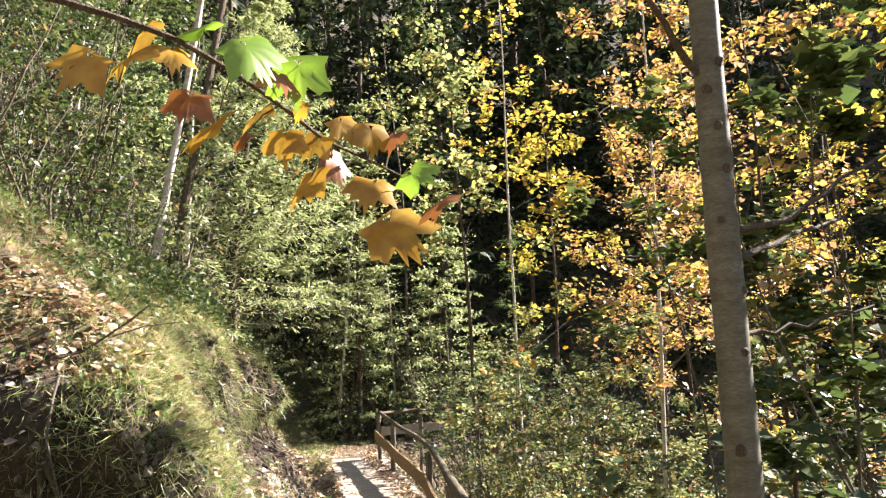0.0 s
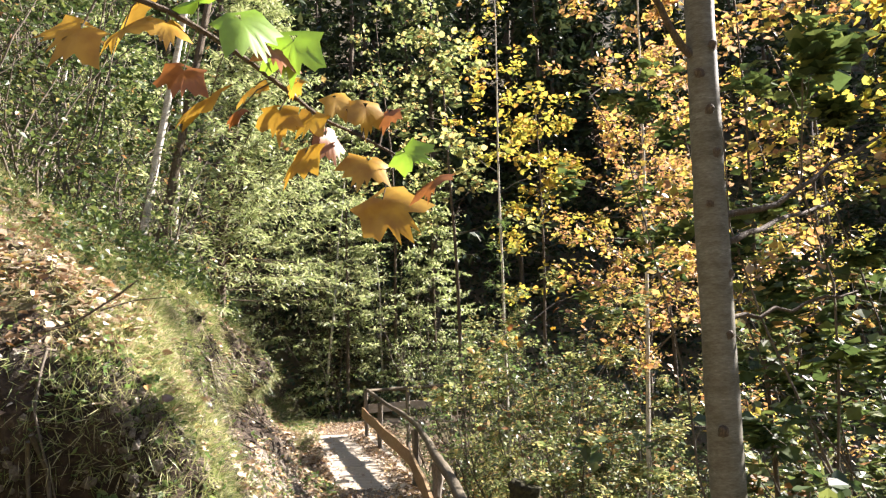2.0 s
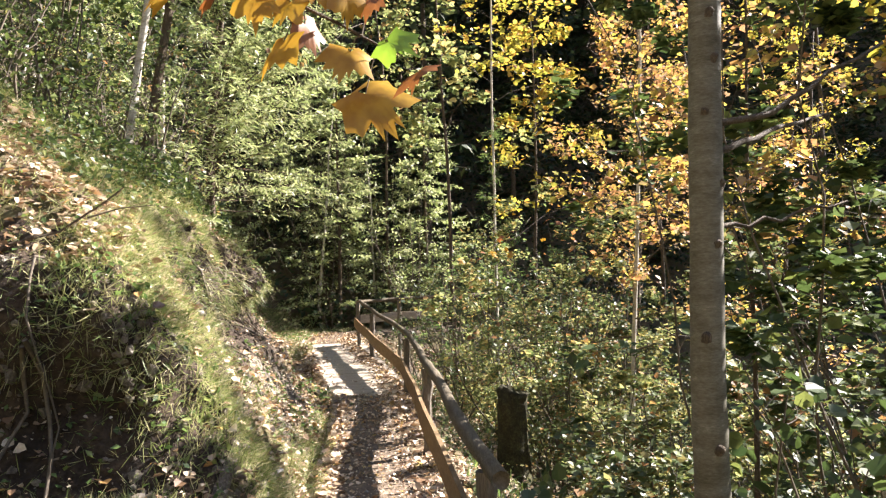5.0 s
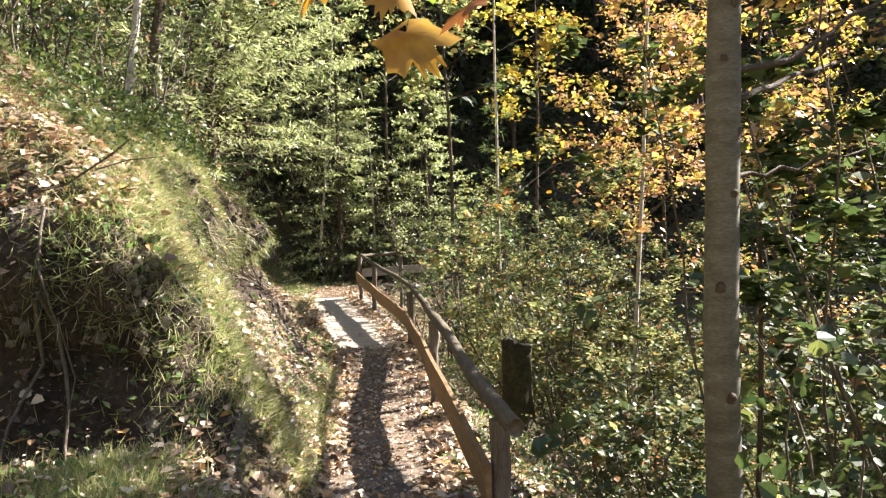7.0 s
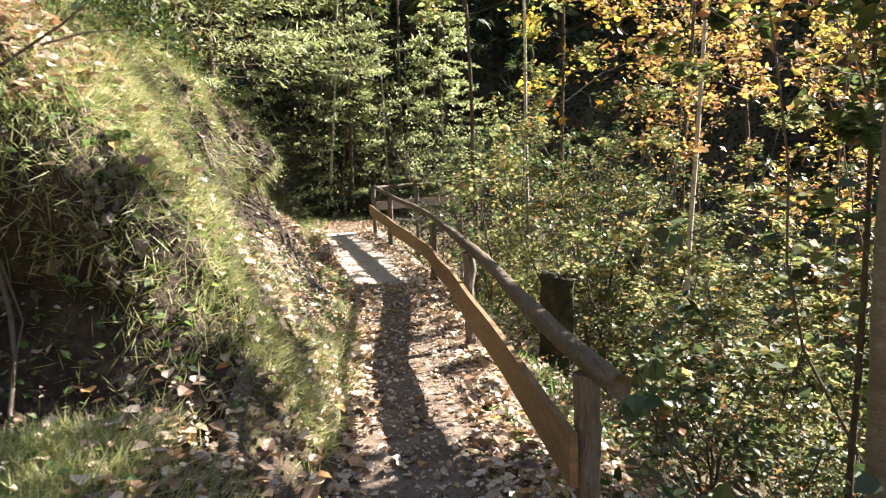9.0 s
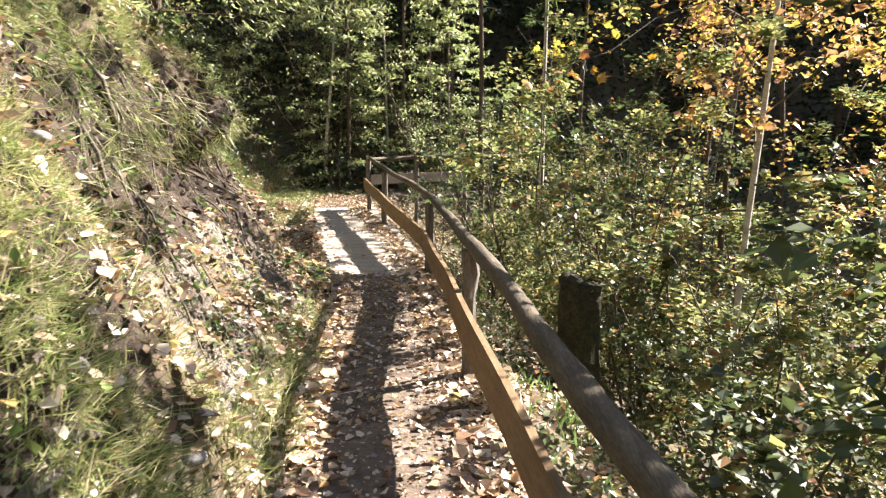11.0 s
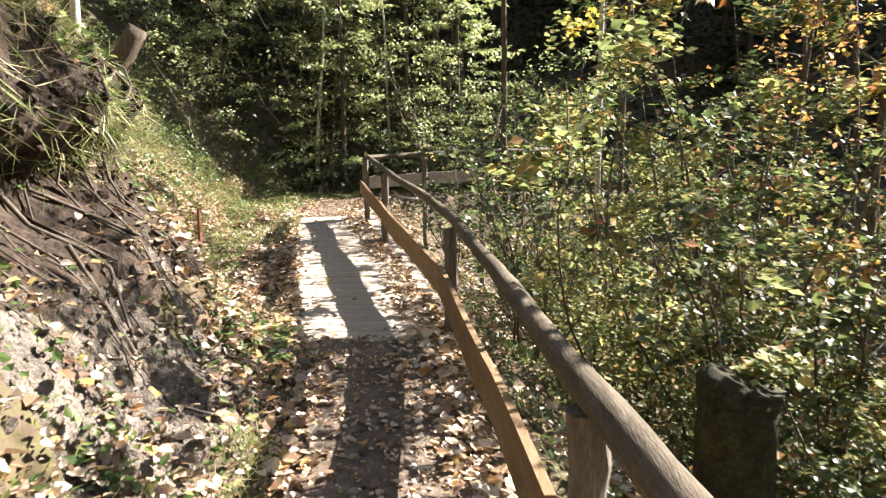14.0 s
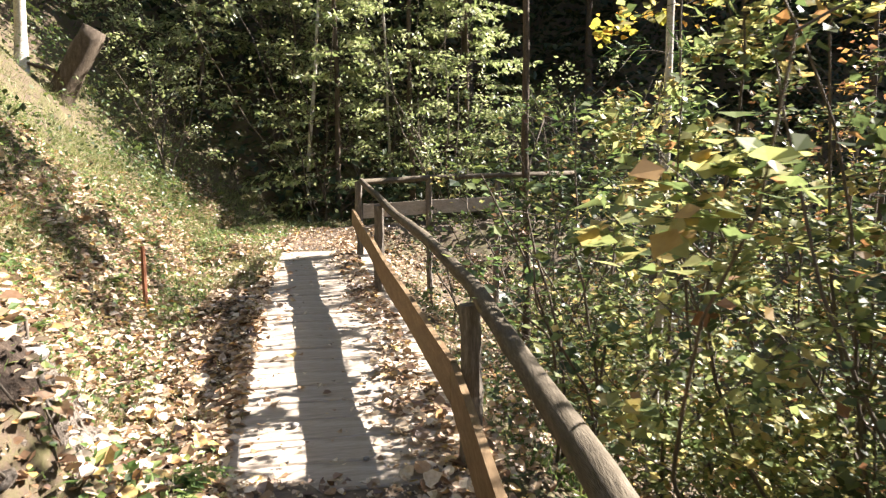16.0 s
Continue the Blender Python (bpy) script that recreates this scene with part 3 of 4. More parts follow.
for kz, ka in ((2.55, -1.9), (2.82, -1.3), (3.05, -1.6), (3.4, -1.1), (1.9, -1.2), (1.45, -2.0), (0.9, -1.4), (2.2, -0.8), (3.25, -2.2)):
    px = float(np.interp(kz, zs, bx))
    kr = float(np.interp(kz, zs, rr))
    t = Tubes()
    c, s = math.cos(ka), math.sin(ka)
    t.add([(px + c * kr * 0.8, s * kr * 0.8, kz - bz - 0.02), (px + c * kr * 1.06, s * kr * 1.06, kz - bz), (px + c * kr * 1.16, s * kr * 1.16, kz - bz + 0.008)], [0.03, 0.022, 0.012], 8, 0.1, bg)
    piece("knot", *t.made(), M["bark"], beech, "dark branch scar", smooth=True)
for start, via, end, r0 in (((2.5, 1.38, 3.35), (2.3, 1.25, 3.6), (1.95, 1.1, 4.1), 0.022), ((2.6, 1.4, 3.75), (2.75, 1.35, 3.95), (3.1, 1.3, 4.6), 0.035),
                            ((2.6, 1.4, 2.5), (3.0, 1.6, 2.55), (3.75, 1.9, 3.05), 0.02), ((2.6, 1.4, 1.98), (2.95, 1.5, 2.0), (3.35, 1.6, 2.1), 0.013), ((2.6, 1.42, 2.36), (3.0, 1.8, 2.5), (3.7, 2.4, 2.75), 0.02)):
    ctl = np.array([start, via, end]) - np.array(beech.location)
    u = np.linspace(0, 1, 9)[:, None]
    pts = (1 - u) ** 2 * ctl[0] + 2 * u * (1 - u) * ctl[1] + u ** 2 * ctl[2] + 0.012 * bg.normal(size=(9, 3))
    pts[0] = ctl[0]
    t = Tubes()
    t.add(pts, r0 * np.linspace(1, 0.45, 9), 7, 0.04, bg)
    piece("branch", *t.made(), M["bark"], beech, smooth=True)

tree("thin_orange_tree", "slim pale-stemmed tree with orange and yellow leaves", (3.45, 6.9, gz(3.45, 6.9)), 9.5, 0.036, (0.03, 0.0), "pale", "orange", 0.08, 36, 1.5, 0.26, 0.35, 110, LEAF * [1.25, 1, 1], 11, bend=0.02)
tree("yellow_maple", "slim grey tree with yellow autumn leaves above shrubs", (2.05, 10.5, gz(2.05, 10.5)), 10.5, 0.04, (0.01, 0), "pale", "gold", 0.1, 22, 1.4, 0.58, 0.3, 34, BROAD, 12, bend=0.02)
tree("green_sapling", "upright sapling with narrow fresh green leaves", (2.0, 10.0, gz(2.0, 10.0)), 5.6, 0.016, (0, 0), "twig", "fresh", 0.13, 20, 0.5, 0.5, 0.7, 30, BLADE * [2, 1, 1], 13, bend=0.02, spread=0.05)
# White bark here stands for a brown-grey trunk's sunlit right side.
tree("lit_side_trunk", "tree on the bank above the path, bark whitened as a sunlit side", (-2.3, 5.4, gz(-2.3, 5.4)), 8.0, 0.048, (0.19, 0.02), "pale", "lime", 0.06, 12, 1.0, 0.5, 0.3, 40, LEAF, 14, bend=0.02)
tree("brown_trunk_tree", "brown trunk beside the tree with whitened bark", (-2.25, 5.75, gz(-2.25, 5.75)), 9.0, 0.06, (0.15, 0.05), "bark", "lime", 0.06, 12, 1.2, 0.55, 0.3, 40, LEAF, 15, bend=0.02)


def drape(x, y):
    """Points on the ground, the overhang of the spur included."""
    x, y = np.asarray(x, float), np.asarray(y, float)
    z = land(x, y)
    lx, ly = lean_out(x, y, z)
    return np.stack([x + lx, y + ly, z], -1)


def scatter(g, n, x0, x1, y0, y1, want):
    """Random plan points, kept with the chance that want(x, y, d) gives."""
    x, y = g.uniform(x0, x1, n), g.uniform(y0, y1, n)
    d, _ = side_of(x, y)
    k = g.uniform(size=n) < want(x, y, d)
    return x[k], y[k], d[k]


def stuff(name, v, f, mat, label, category):
    return tagged(piece(name, v, f, M[mat]), label, category, kind="stuff")


fg = np.random.default_rng(31)
# ---- grass on the bank ----
x, y, d = scatter(fg, 520000, -6.0, 0.6, -6.0, 19, lambda x, y, d: (d > 0.5) * (0.1 + 0.8 * sm(-0.05, 0.5, wave(x, y, 41, 2.6))) * np.where(y > 8.0, np.where(y > 13.2, 1.6, np.where(d < 1.2, 0.1, np.where(d < 2.2, 0.35, 0.9))), np.where((y > 3.1) & (y < 8.2) & (d > 0.75) & (d < 1.75), 0.08, np.where((y > 1.3) & (y < 2.25) & (d > 0.9), 0.25, np.where((y > 2.2) & (y < 4) & (d > 0.5), 2.5, 1.0)))))
p = drape(x, y)
steep = sm(1.2, 1.7, y) * (1 - sm(2.4, 3.0, y)) * (d > 0.6)
way = np.stack([0.25 + 0 * x, -0.35 * steep, 1.0 - 1.2 * steep], -1)
stuff("grass", *leaves(p, fg.uniform(0.07, 0.19, len(p)) * np.where(steep > 0.3, 0.7, 1.0), fg, BLADE * [0.6, 1, 1], 0.0, way, 0.25), "grass", "fine green and straw grass tufts on the bank", "grass")
x, y, d = scatter(fg, 430000, -3.2, 0.6, -1.0, 5.4, lambda x, y, d: (d > 0.47) * (0.06 + 0.8 * sm(-0.1, 0.35, wave(x, y, 45, 2.9))) * (1 - 0.92 * sm(3.05, 3.4, y) * (d > 0.8) * (d < 1.75)) * (1 - 0.75 * (sm(1.2, 1.5, y) * (1 - sm(2.1, 2.5, y)) * (d > 0.95))))
p = drape(x, y)
lit = np.where((y > 2.0)[:, None], [[0.35, -0.15, 0.6]], [[0.1, -0.1, 1.0]])
stuff("bank_turf", *leaves(p, fg.uniform(0.05, 0.15, len(p)), fg, BLADE * [0.8, 1, 1], 0.0, lit, 0.3), "turf", "short mossy green turf on the earth spur", "grass")
x, y, d = scatter(fg, 90000, -3.4, 0.2, 1.6, 8.4, lambda x, y, d: np.where(y < 3.4, (y < 2.3) * (d > 0.7) * 0.5, (d > 1.0) * (d < 2.0) * 0.75) * (0.15 + 0.85 * sm(-0.2, 0.4, wave(x, y, 46, 3.4))))
p = drape(x, y)
k = (p[:, 2] > 1.25) & (p[:, 2] < 2.3)
p, front = p[k], (y[k] < 3.0)[:, None]
stuff("brow_grass", *leaves(p, np.where(front[:, 0], fg.uniform(0.05, 0.15, len(p)), fg.uniform(0.08, 0.22, len(p))), fg, BLADE * [0.4, 1, 1.5], 0.0, np.where(front, [[0.15, -0.7, -0.35]], [[0.7, -0.1, -0.4]]), 0.45), "grass", "straw and green grass hanging over the edge of the cut bank", "grass")
x, y, d = scatter(fg, 60000, 0.7, 3.0, -2.0, 15, lambda x, y, d: (d < -0.52) * (d > -1.6) * (0.04 + 0.4 * sm(0.2, 0.5, wave(x, y, 43, 2.2))))
p = drape(x, y)
stuff("verge_grass", *leaves(p, fg.uniform(0.07, 0.18, len(p)), fg, BLADE * [3, 1, 1], 0.0, np.tile([0.0, 0, 1.0], (len(p), 1)), 0.2), "fresh", "fresh green grass and herbs under the handrail", "grass")


# ---- fallen leaves ----
def litter_want(x, y, d):
    bare = np.where((d > 0.8) & (d < 1.7) & (y > 3.6) & (y < 8), 0.6, np.where((y < 2.1) & (d > 0.9), 0.25, np.where((y < 3.6) & (d > 1.1), 1.6, 1.0)))
    onpath = np.abs(d) < 0.5
    clump = sm(-0.35, 0.5, wave(x, y, 47, 3.1))
    w = np.where(onpath, 0.35 + 0.55 * sm(0.1, 0.5, -d) + 0.5 * sm(0.25, 0.5, d), np.where((y > 7) & (d > 0) & (d < 2.8), 0.75 + 0.6 * clump, 0.25 + 0.75 * clump))
    w = np.where((y > 8) & (y < 15.2) & (np.abs(d) < 0.55), 0.025 + 0.6 * sm(0.12, 0.55, -d + 0.2 * wave(x, y, 49, 2.5)), w)
    return np.where(np.abs(d) < 2.2, w, w * 0.6) * bare * np.where(d < -0.8, 0.4, 1.0)


x, y, d = scatter(fg, 360000, -4.5, 2.4, -6.0, 18, litter_want)
p = drape(x, y)
lift = np.where((y > 8) & (y < 15.2) & (np.abs(d) < 0.56), 0.012 - p[:, 2], np.where(np.abs(d) < 0.6, 0.045, np.where((d > 0) & (y < 6), 0.055, 0.025)))
k = ~((p[:, 2] > 0.95) & (y > 3.4) & (y < 8.2) & (d > 0.8) & (d < 1.9) & (fg.uniform(size=len(p)) < 0.8))
p, y, d, lift = p[k], y[k], d[k], lift[k]
p[:, 2] += lift + fg.uniform(0, 0.02, len(p))
stuff("leaf_litter", *leaves(p, np.where(np.abs(d) < 0.3, 0.6, 1.0) * np.where(d > 0.5, np.where(y > 7, 1.0, 0.8), 1.0) * (0.02 + 0.075 * fg.uniform(0, 1, len(p)) ** 2.8), fg, BROAD * [1.05, 1, 1.6], 1.0, None, 0.0), "litter", "dry brown and tan leaves strewn on path and bank", "fallen leaves")


# ---- brambles and herbs ----
def thicket(name, label, n, box, want, height, size, mat, seed, shape=LEAF, up=0.55):
    g = np.random.default_rng(seed)
    x, y, d = scatter(g, n, *box, want)
    p = drape(x, y)
    p[:, 2] += g.uniform(0.0, 1.0, len(p)) ** 0.7 * height * (0.45 + 0.55 * sm(-0.5, 0.6, wave(x, y, seed, 1.9)))
    return stuff(name, *leaves(p, size * g.uniform(0.55, 1.3, len(p)), g, shape, up), mat, label, "undergrowth")


thicket("bramble_cover", "glossy green and yellowing bramble leaves over the gully side", 340000, (1.2, 13, -6.0, 18.5), lambda x, y, d: (d < np.where((y > 3) & (y < 8.5), -2.3, -1.1)) * ((x - 2.0) ** 2 + (y - 6.0) ** 2 > 0.5) * (0.1 + 0.9 * sm(-0.1, 0.4, wave(x, y, 51, 2.0))), 0.85, 0.06, "bramble", 52)
thicket("gully_herbs", "yellow-green herb leaves among the brambles", 110000, (1.4, 8, 1, 15), lambda x, y, d: (y > 5.5) * (d < np.where(y < 8.5, -2.6, -1.3)) * sm(0.0, 0.5, wave(x, y, 53, 1.4)), 1.5, 0.07, "lime", 54)
thicket("verge_herbs", "low dark green herbs under the handrail", 26000, (-0.5, 3.2, 1.5, 15), lambda x, y, d: (d < -0.8) * (d > -2.6) * (0.15 + 0.8 * sm(-0.1, 0.4, wave(x, y, 67, 2.8))), 0.25, 0.05, "bramble", 66)
thicket("bank_herbs", "small green herbs on the leafy bank", 80000, (-5, 0, 0, 18.5), lambda x, y, d: (d > np.where((y > 8.2) & (y < 15.5), 1.25, 0.55)) * np.where(y > 8, 0.45 + 0.5 * (wave(x, y, 59, 2.0) > 0), 0.1 + 0.7 * sm(0.15, 0.5, wave(x, y, 55, 2.4))), 0.14, 0.05, "fresh", 56)
thicket("slope_scrub", "sparse mixed scrub leaves on the wooded slope", 90000, (-13, -1.2, 3.5, 19), lambda x, y, d: (d > 2.0) * (0.08 + 0.8 * sm(0.0, 0.6, wave(x, y, 57, 1.1))), 1.1, 0.07, "dark", 58)
thicket("bank_scrub", "low green scrub and seedlings on the leafy bank top", 30000, (-5.5, -1.0, 2.9, 7.5), lambda x, y, d: (d > 1.9) * (0.1 + 0.9 * sm(-0.1, 0.5, wave(x, y, 69, 2.1))), 0.5, 0.055, "dark", 68)
thicket("far_scrub", "scrub on the far slope, leaf colour darkened for shade", 60000, (-9, 22, 18.5, 36), lambda x, y, d: 0.75 + 0 * x, 1.4, 0.2, "far", 60)


# ---- shrubs ----
def shrub(label, x, y, height, reach, leaf, size, seed, forks=5, per=26, limbs=9, shape=LEAF, first=0.12, name="shrub", up=0.55, rise=0.7, spread=0.055):
    return tree(name, label, (x, y, gz(x, y)), height, 0.016, (0, 0), "twig", leaf, size, limbs, reach, first, rise, per, shape, seed, 3, up, "shrub", "shrubs in the gully" if x > 0 else "shrubs on the slope", 0.13, spread, 0.15, forks)


LIME, TWIGGY, GREEN = "bushy shrub with yellow-green leaves below the handrail", "twiggy many-stemmed shrub with sparse green leaves", "shrub with glossy green leaves"
for i, (x, y, h, re, leaf, size, forks, per, lab) in enumerate((
        (2.8, 8.8, 4.5, 1.0, "lime", 0.055, 6, 70, LIME), (3.4, 9.7, 4.6, 1.0, "bramble", 0.06, 6, 70, GREEN), (3.1, 8.1, 4.4, 1.0, "bramble", 0.06, 6, 52, GREEN), (3.2, 10.6, 4.0, 1.0, "bramble", 0.06, 6, 44, GREEN),
        (1.35, 9.6, 2.6, 0.9, "dark", 0.055, 7, 9, TWIGGY), (1.2, 12.2, 3.4, 0.9, "lime", 0.06, 6, 22, TWIGGY), (1.7, 13.4, 3.6, 1.0, "bramble", 0.06, 6, 30, GREEN),
        (2.0, 12.0, 3.8, 1.0, "fresh", 0.07, 5, 30, GREEN), (4.4, 9.8, 3.4, 1.1, "lime", 0.07, 6, 40, LIME), (4.9, 12.5, 4.2, 1.2, "bramble", 0.07, 6, 36, GREEN),
        (4.2, 6.0, 2.3, 0.9, "bramble", 0.07, 6, 36, GREEN), (5.6, 7.8, 3.2, 1.0, "lime", 0.07, 6, 34, LIME), (3.0, 4.6, 1.5, 0.7, "bramble", 0.07, 6, 30, GREEN),
        # Shrubs of 6 m and up: added past the view's edge for shade.
        (4.6, 3.2, 6.4, 1.2, "dark", 0.075, 7, 80, GREEN), (5.4, 4.2, 6.0, 1.2, "bramble", 0.08, 7, 60, GREEN), (6.2, 5.4, 6.0, 1.2, "bramble", 0.08, 7, 60, GREEN), (5.4, 2.6, 7.2, 1.3, "dark", 0.08, 7, 90, GREEN), (6.6, 9.8, 3.8, 1.1, "lime", 0.075, 6, 34, LIME),
        (7.2, 6.6, 3.4, 1.1, "bramble", 0.08, 6, 34, GREEN), (3.6, 14.2, 3.6, 1.1, "bramble", 0.07, 6, 34, GREEN), (0.4, 13.6, 1.6, 0.6, "dark", 0.05, 5, 12, TWIGGY),
        (2.7, 7.3, 2.7, 0.9, "bramble", 0.06, 5, 60, GREEN), (3.3, 6.4, 2.6, 0.9, "lime", 0.06, 6, 54, LIME), (2.6, 9.9, 3.8, 0.9, "lime", 0.06, 5, 54, LIME), (3.9, 7.8, 3.2, 1.0, "bramble", 0.065, 6, 54, GREEN), (3.5, 8.3, 4.7, 1.1, "lime", 0.06, 6, 90, LIME), (3.7, 11.4, 3.8, 1.1, "bramble", 0.065, 6, 54, LIME))):
    shrub(lab, x, y, h, re, leaf, size * (1.15 if y > 4.5 and x < 4.6 else 1.45), 200 + i, forks - 1, per * 1.35, shape=(LEAF * [1.5, 1, 1], LEAF * [1.2, 1, 1])[i % 2], up=(0.8, 1.0, 0.6)[i % 3], first=0.12)
for i, (x, y, h, re, leaf, size, forks, per) in enumerate((
        (-3.6, 9.0, 2.2, 0.9, "lime", 0.06, 6, 26), (-3.4, 7.0, 2.6, 1.0, "dark", 0.06, 6, 26), (-4.4, 8.6, 3.0, 1.2, "dark", 0.065, 6, 26), (-5.0, 10.8, 2.6, 1.0, "larch", 0.07, 6, 34),
        (-5.4, 6.6, 3.2, 1.2, "dark", 0.07, 6, 22), (-6.2, 9.4, 3.4, 1.3, "lime", 0.07, 6, 22), (-4.2, 5.2, 2.2, 1.0, "dark", 0.065, 6, 18), (-7.2, 7.6, 3.6, 1.3, "dark", 0.08, 6, 22),
        (-2.9, 6.2, 1.6, 0.8, "lime", 0.055, 6, 20), (-6.4, 12.0, 3.4, 1.3, "lime", 0.08, 6, 26), (-4.6, 17.0, 2.4, 1.0, "larch", 0.07, 6, 30), (-5.4, 18.6, 2.2, 1.1, "larch", 0.075, 6, 30),
        (0.4, 19.2, 2.6, 1.2, "dark", 0.08, 6, 28), (2.4, 20.0, 2.8, 1.3, "dark", 0.08, 6, 28),
        (-3.1, 5.6, 3.6, 1.1, "dark", 0.085, 6, 44), (-2.7, 4.3, 1.7, 0.8, "dark", 0.06, 5, 16), (-3.3, 3.7, 1.9, 0.9, "bramble", 0.06, 5, 18), (-1.9, 4.7, 1.3, 0.6, "dark", 0.05, 5, 12), (-3.8, 6.2, 5.0, 1.3, "dark", 0.09, 7, 50), (-4.6, 6.4, 5.6, 1.4, "bramble", 0.09, 7, 46), (-5.2, 7.6, 6.2, 1.5, "dark", 0.1, 7, 50),
        (-3.4, 7.8, 5.0, 1.2, "bramble", 0.08, 6, 40), (-6.0, 8.8, 6.5, 1.6, "dark", 0.11, 7, 50), (-4.2, 9.6, 6.0, 1.3, "bramble", 0.09, 6, 40), (-2.6, 6.9, 3.0, 1.0, "bramble", 0.07, 6, 34))):
    shrub("leafy shrub with thin grey stems on the slope", x, y, h, re, leaf, size, 260 + i, forks, per)
# broad-leaved shrub close to the grey tree
shrub("shrub with broad dark green leaves beside the grey tree", 3.55, 1.5, 2.7, 0.7, "dark", 0.09, 301, 5, 12, 9, BROAD, 0.25, up=0.4)
shrub("shrub with broad dark green leaves beside the grey tree", 4.1, 2.3, 2.6, 0.8, "dark", 0.09, 302, 5, 12, 9, BROAD, 0.25, up=0.4)

# ---- further trees ----
AUT = "slender tree with copper and yellow autumn leaves"
for i, (x, y, h, r, lx, leaf, size, first, per, reach) in enumerate((
        (6.4, 9.4, 7.0, 0.045, 0.0, "orange", 0.085, 0.3, 18, 1.3), (7.6, 11.5, 8.0, 0.06, 0.02, "orange", 0.09, 0.3, 20, 1.5), (5.4, 13.6, 9, 0.05, 0.03, "orange", 0.085, 0.35, 20, 1.3),
        (9.2, 13.5, 10, 0.08, -0.03, "gold", 0.1, 0.3, 24, 1.8), (8.8, 9.6, 7.5, 0.05, 0.05, "orange", 0.09, 0.3, 18, 1.3), (11.0, 16.5, 12, 0.09, 0, "gold", 0.11, 0.3, 26, 2.0), (7.0, 16.5, 11, 0.06, 0.0, "orange", 0.1, 0.3, 22, 1.5),
        (9.0, 18.5, 13, 0.08, 0.0, "orange", 0.12, 0.3, 24, 2.0), (13.0, 20.0, 14, 0.1, 0.0, "gold", 0.13, 0.3, 26, 2.2))):
    tree("autumn_tree", AUT, (x, y, gz(x, y)), h, r, (lx, 0), "bark", leaf, size, 26, reach, first, 0.4, per * 1.9, LEAF * [1.25, 1, 1], 320 + i, group="autumn trees across the gully", bend=0.035)
for i, (x, y, h, leaf, lab) in enumerate(((1.35, 14.3, 11.5, "lime", "tall slim maple with yellow-green leaves ahead"), (-0.6, 19.8, 13, "lime", "tall maple with yellow leaves ahead"), (-0.2, 24.0, 14, "lime", "tall maple with yellow leaves ahead"), (3.4, 15.4, 11, "gold", "tall maple with yellow leaves ahead"))):
    tree("maple_tree", lab, (x, y, gz(x, y)), h, 0.06, (0, 0), "bark", leaf, 0.14, 24, 1.9, 0.52 if y < 17 else 0.4, 0.3, 70, BROAD, 340 + i, bend=0.03, group="maples ahead", spread=0.14)
for i, (x, y, h, r, lx) in enumerate(((-4.6, 7.4, 6.5, 0.028, 0.1), (-3.9, 8.4, 6.5, 0.018, 0.16), (-2.8, 19.8, 8, 0.05, 0.02), (-1.2, 21.0, 8, 0.04, 0.0), (-6.6, 11.0, 8, 0.05, 0.05))):
    tree("bare_sapling", "thin pale sapling with few leaves on the slope", (x, y, gz(x, y)), h, r, (lx, 0), "pale", "lime", 0.06, 12, 1.0, 0.3, 0.4, 9, LEAF, 360 + i, group="saplings on the slope", bend=0.04)
LARCH = "light green feathery conifer leaning over the slope"
conifer("overhanging_conifer", "feathery light green conifer overhanging the footpath", (-1.8, 6.8, gz(-1.8, 6.8)), 5.2, 0.06, 2.5, "larch", 371, 0.1, 26, 130, 0.085, "", 0.02, (-1.6, 0.25), 6, 0.06, 0.1)
for i, (x, y, h, w) in enumerate(((-3.0, 21.5, 9, 2.2), (-4.9, 19.8, 10, 2.2), (0.5, 20.9, 8.5, 2.0), (-6.6, 13.2, 9, 2.2), (-2.1, 19.6, 11, 2.2))):
    conifer("feathery_conifer", LARCH, (x, y, gz(x, y)), h, 0.06, w, "larch", 380 + i, 0.02, 24, 70, 0.14, "conifers on the slope")
for i, (x, y, h) in enumerate(((0.2, 19.2, 5.0), (-1.2, 20.6, 7.0), (-3.6, 20.8, 8.0), (-2.3, 19.2, 6.0))):
    shrub("loose light green shrub with pale twigs on the slope", x, y, h, 1.3, "larch", 0.085, 440 + i, 6, 34, 12, spread=0.09)
for i, (x, y, h, w) in enumerate(((-8.5, 10.5, 12, 2.4), (-9.5, 14.5, 13, 2.6), (-7.5, 18.5, 13, 2.6), (-10.5, 7.5, 12, 2.4), (-0.5, 25.0, 14, 2.8), (-4.5, 27.0, 13, 2.6))):
    conifer("spruce", "dark green spruce on the wooded slope", (x, y, gz(x, y)), h, 0.13, w, "spruce", 390 + i, 0.1, 26, 34, 0.17, "spruces on the slope")

# Added behind the grey tree so that its crown shades the lower bank.
tree("slope_shade_tree", "dark-stemmed tree with yellowing leaves, added to shade the bank", (3.75, 3.9, gz(3.75, 3.9)), 6.6, 0.03, (0.02, -0.03), "bark", "orange", 0.075, 30, 1.5, 0.5, 0.3, 70, LEAF * [1.25, 1, 1], 351, bend=0.02)
tree("leafy_orange_tree", "tree with copper and yellow leaves above the shrubs", (4.1, 9.2, gz(4.1, 9.2)), 8.8, 0.05, (0, 0), "bark", "orange", 0.075, 32, 1.6, 0.48, 0.35, 110, LEAF * [1.25, 1, 1], 353, bend=0.03)

# Added tree, mostly out of view; its crown shades the near slope.
tree("added_shade_tree", "tall tree with a yellowing crown, added out of view for shade", (5.9, 4.2, gz(5.9, 4.2)), 8.6, 0.07, (0, 0), "bark", "gold", 0.1, 26, 2.2, 0.7, 0.3, 110, BROAD, 354, bend=0.02)

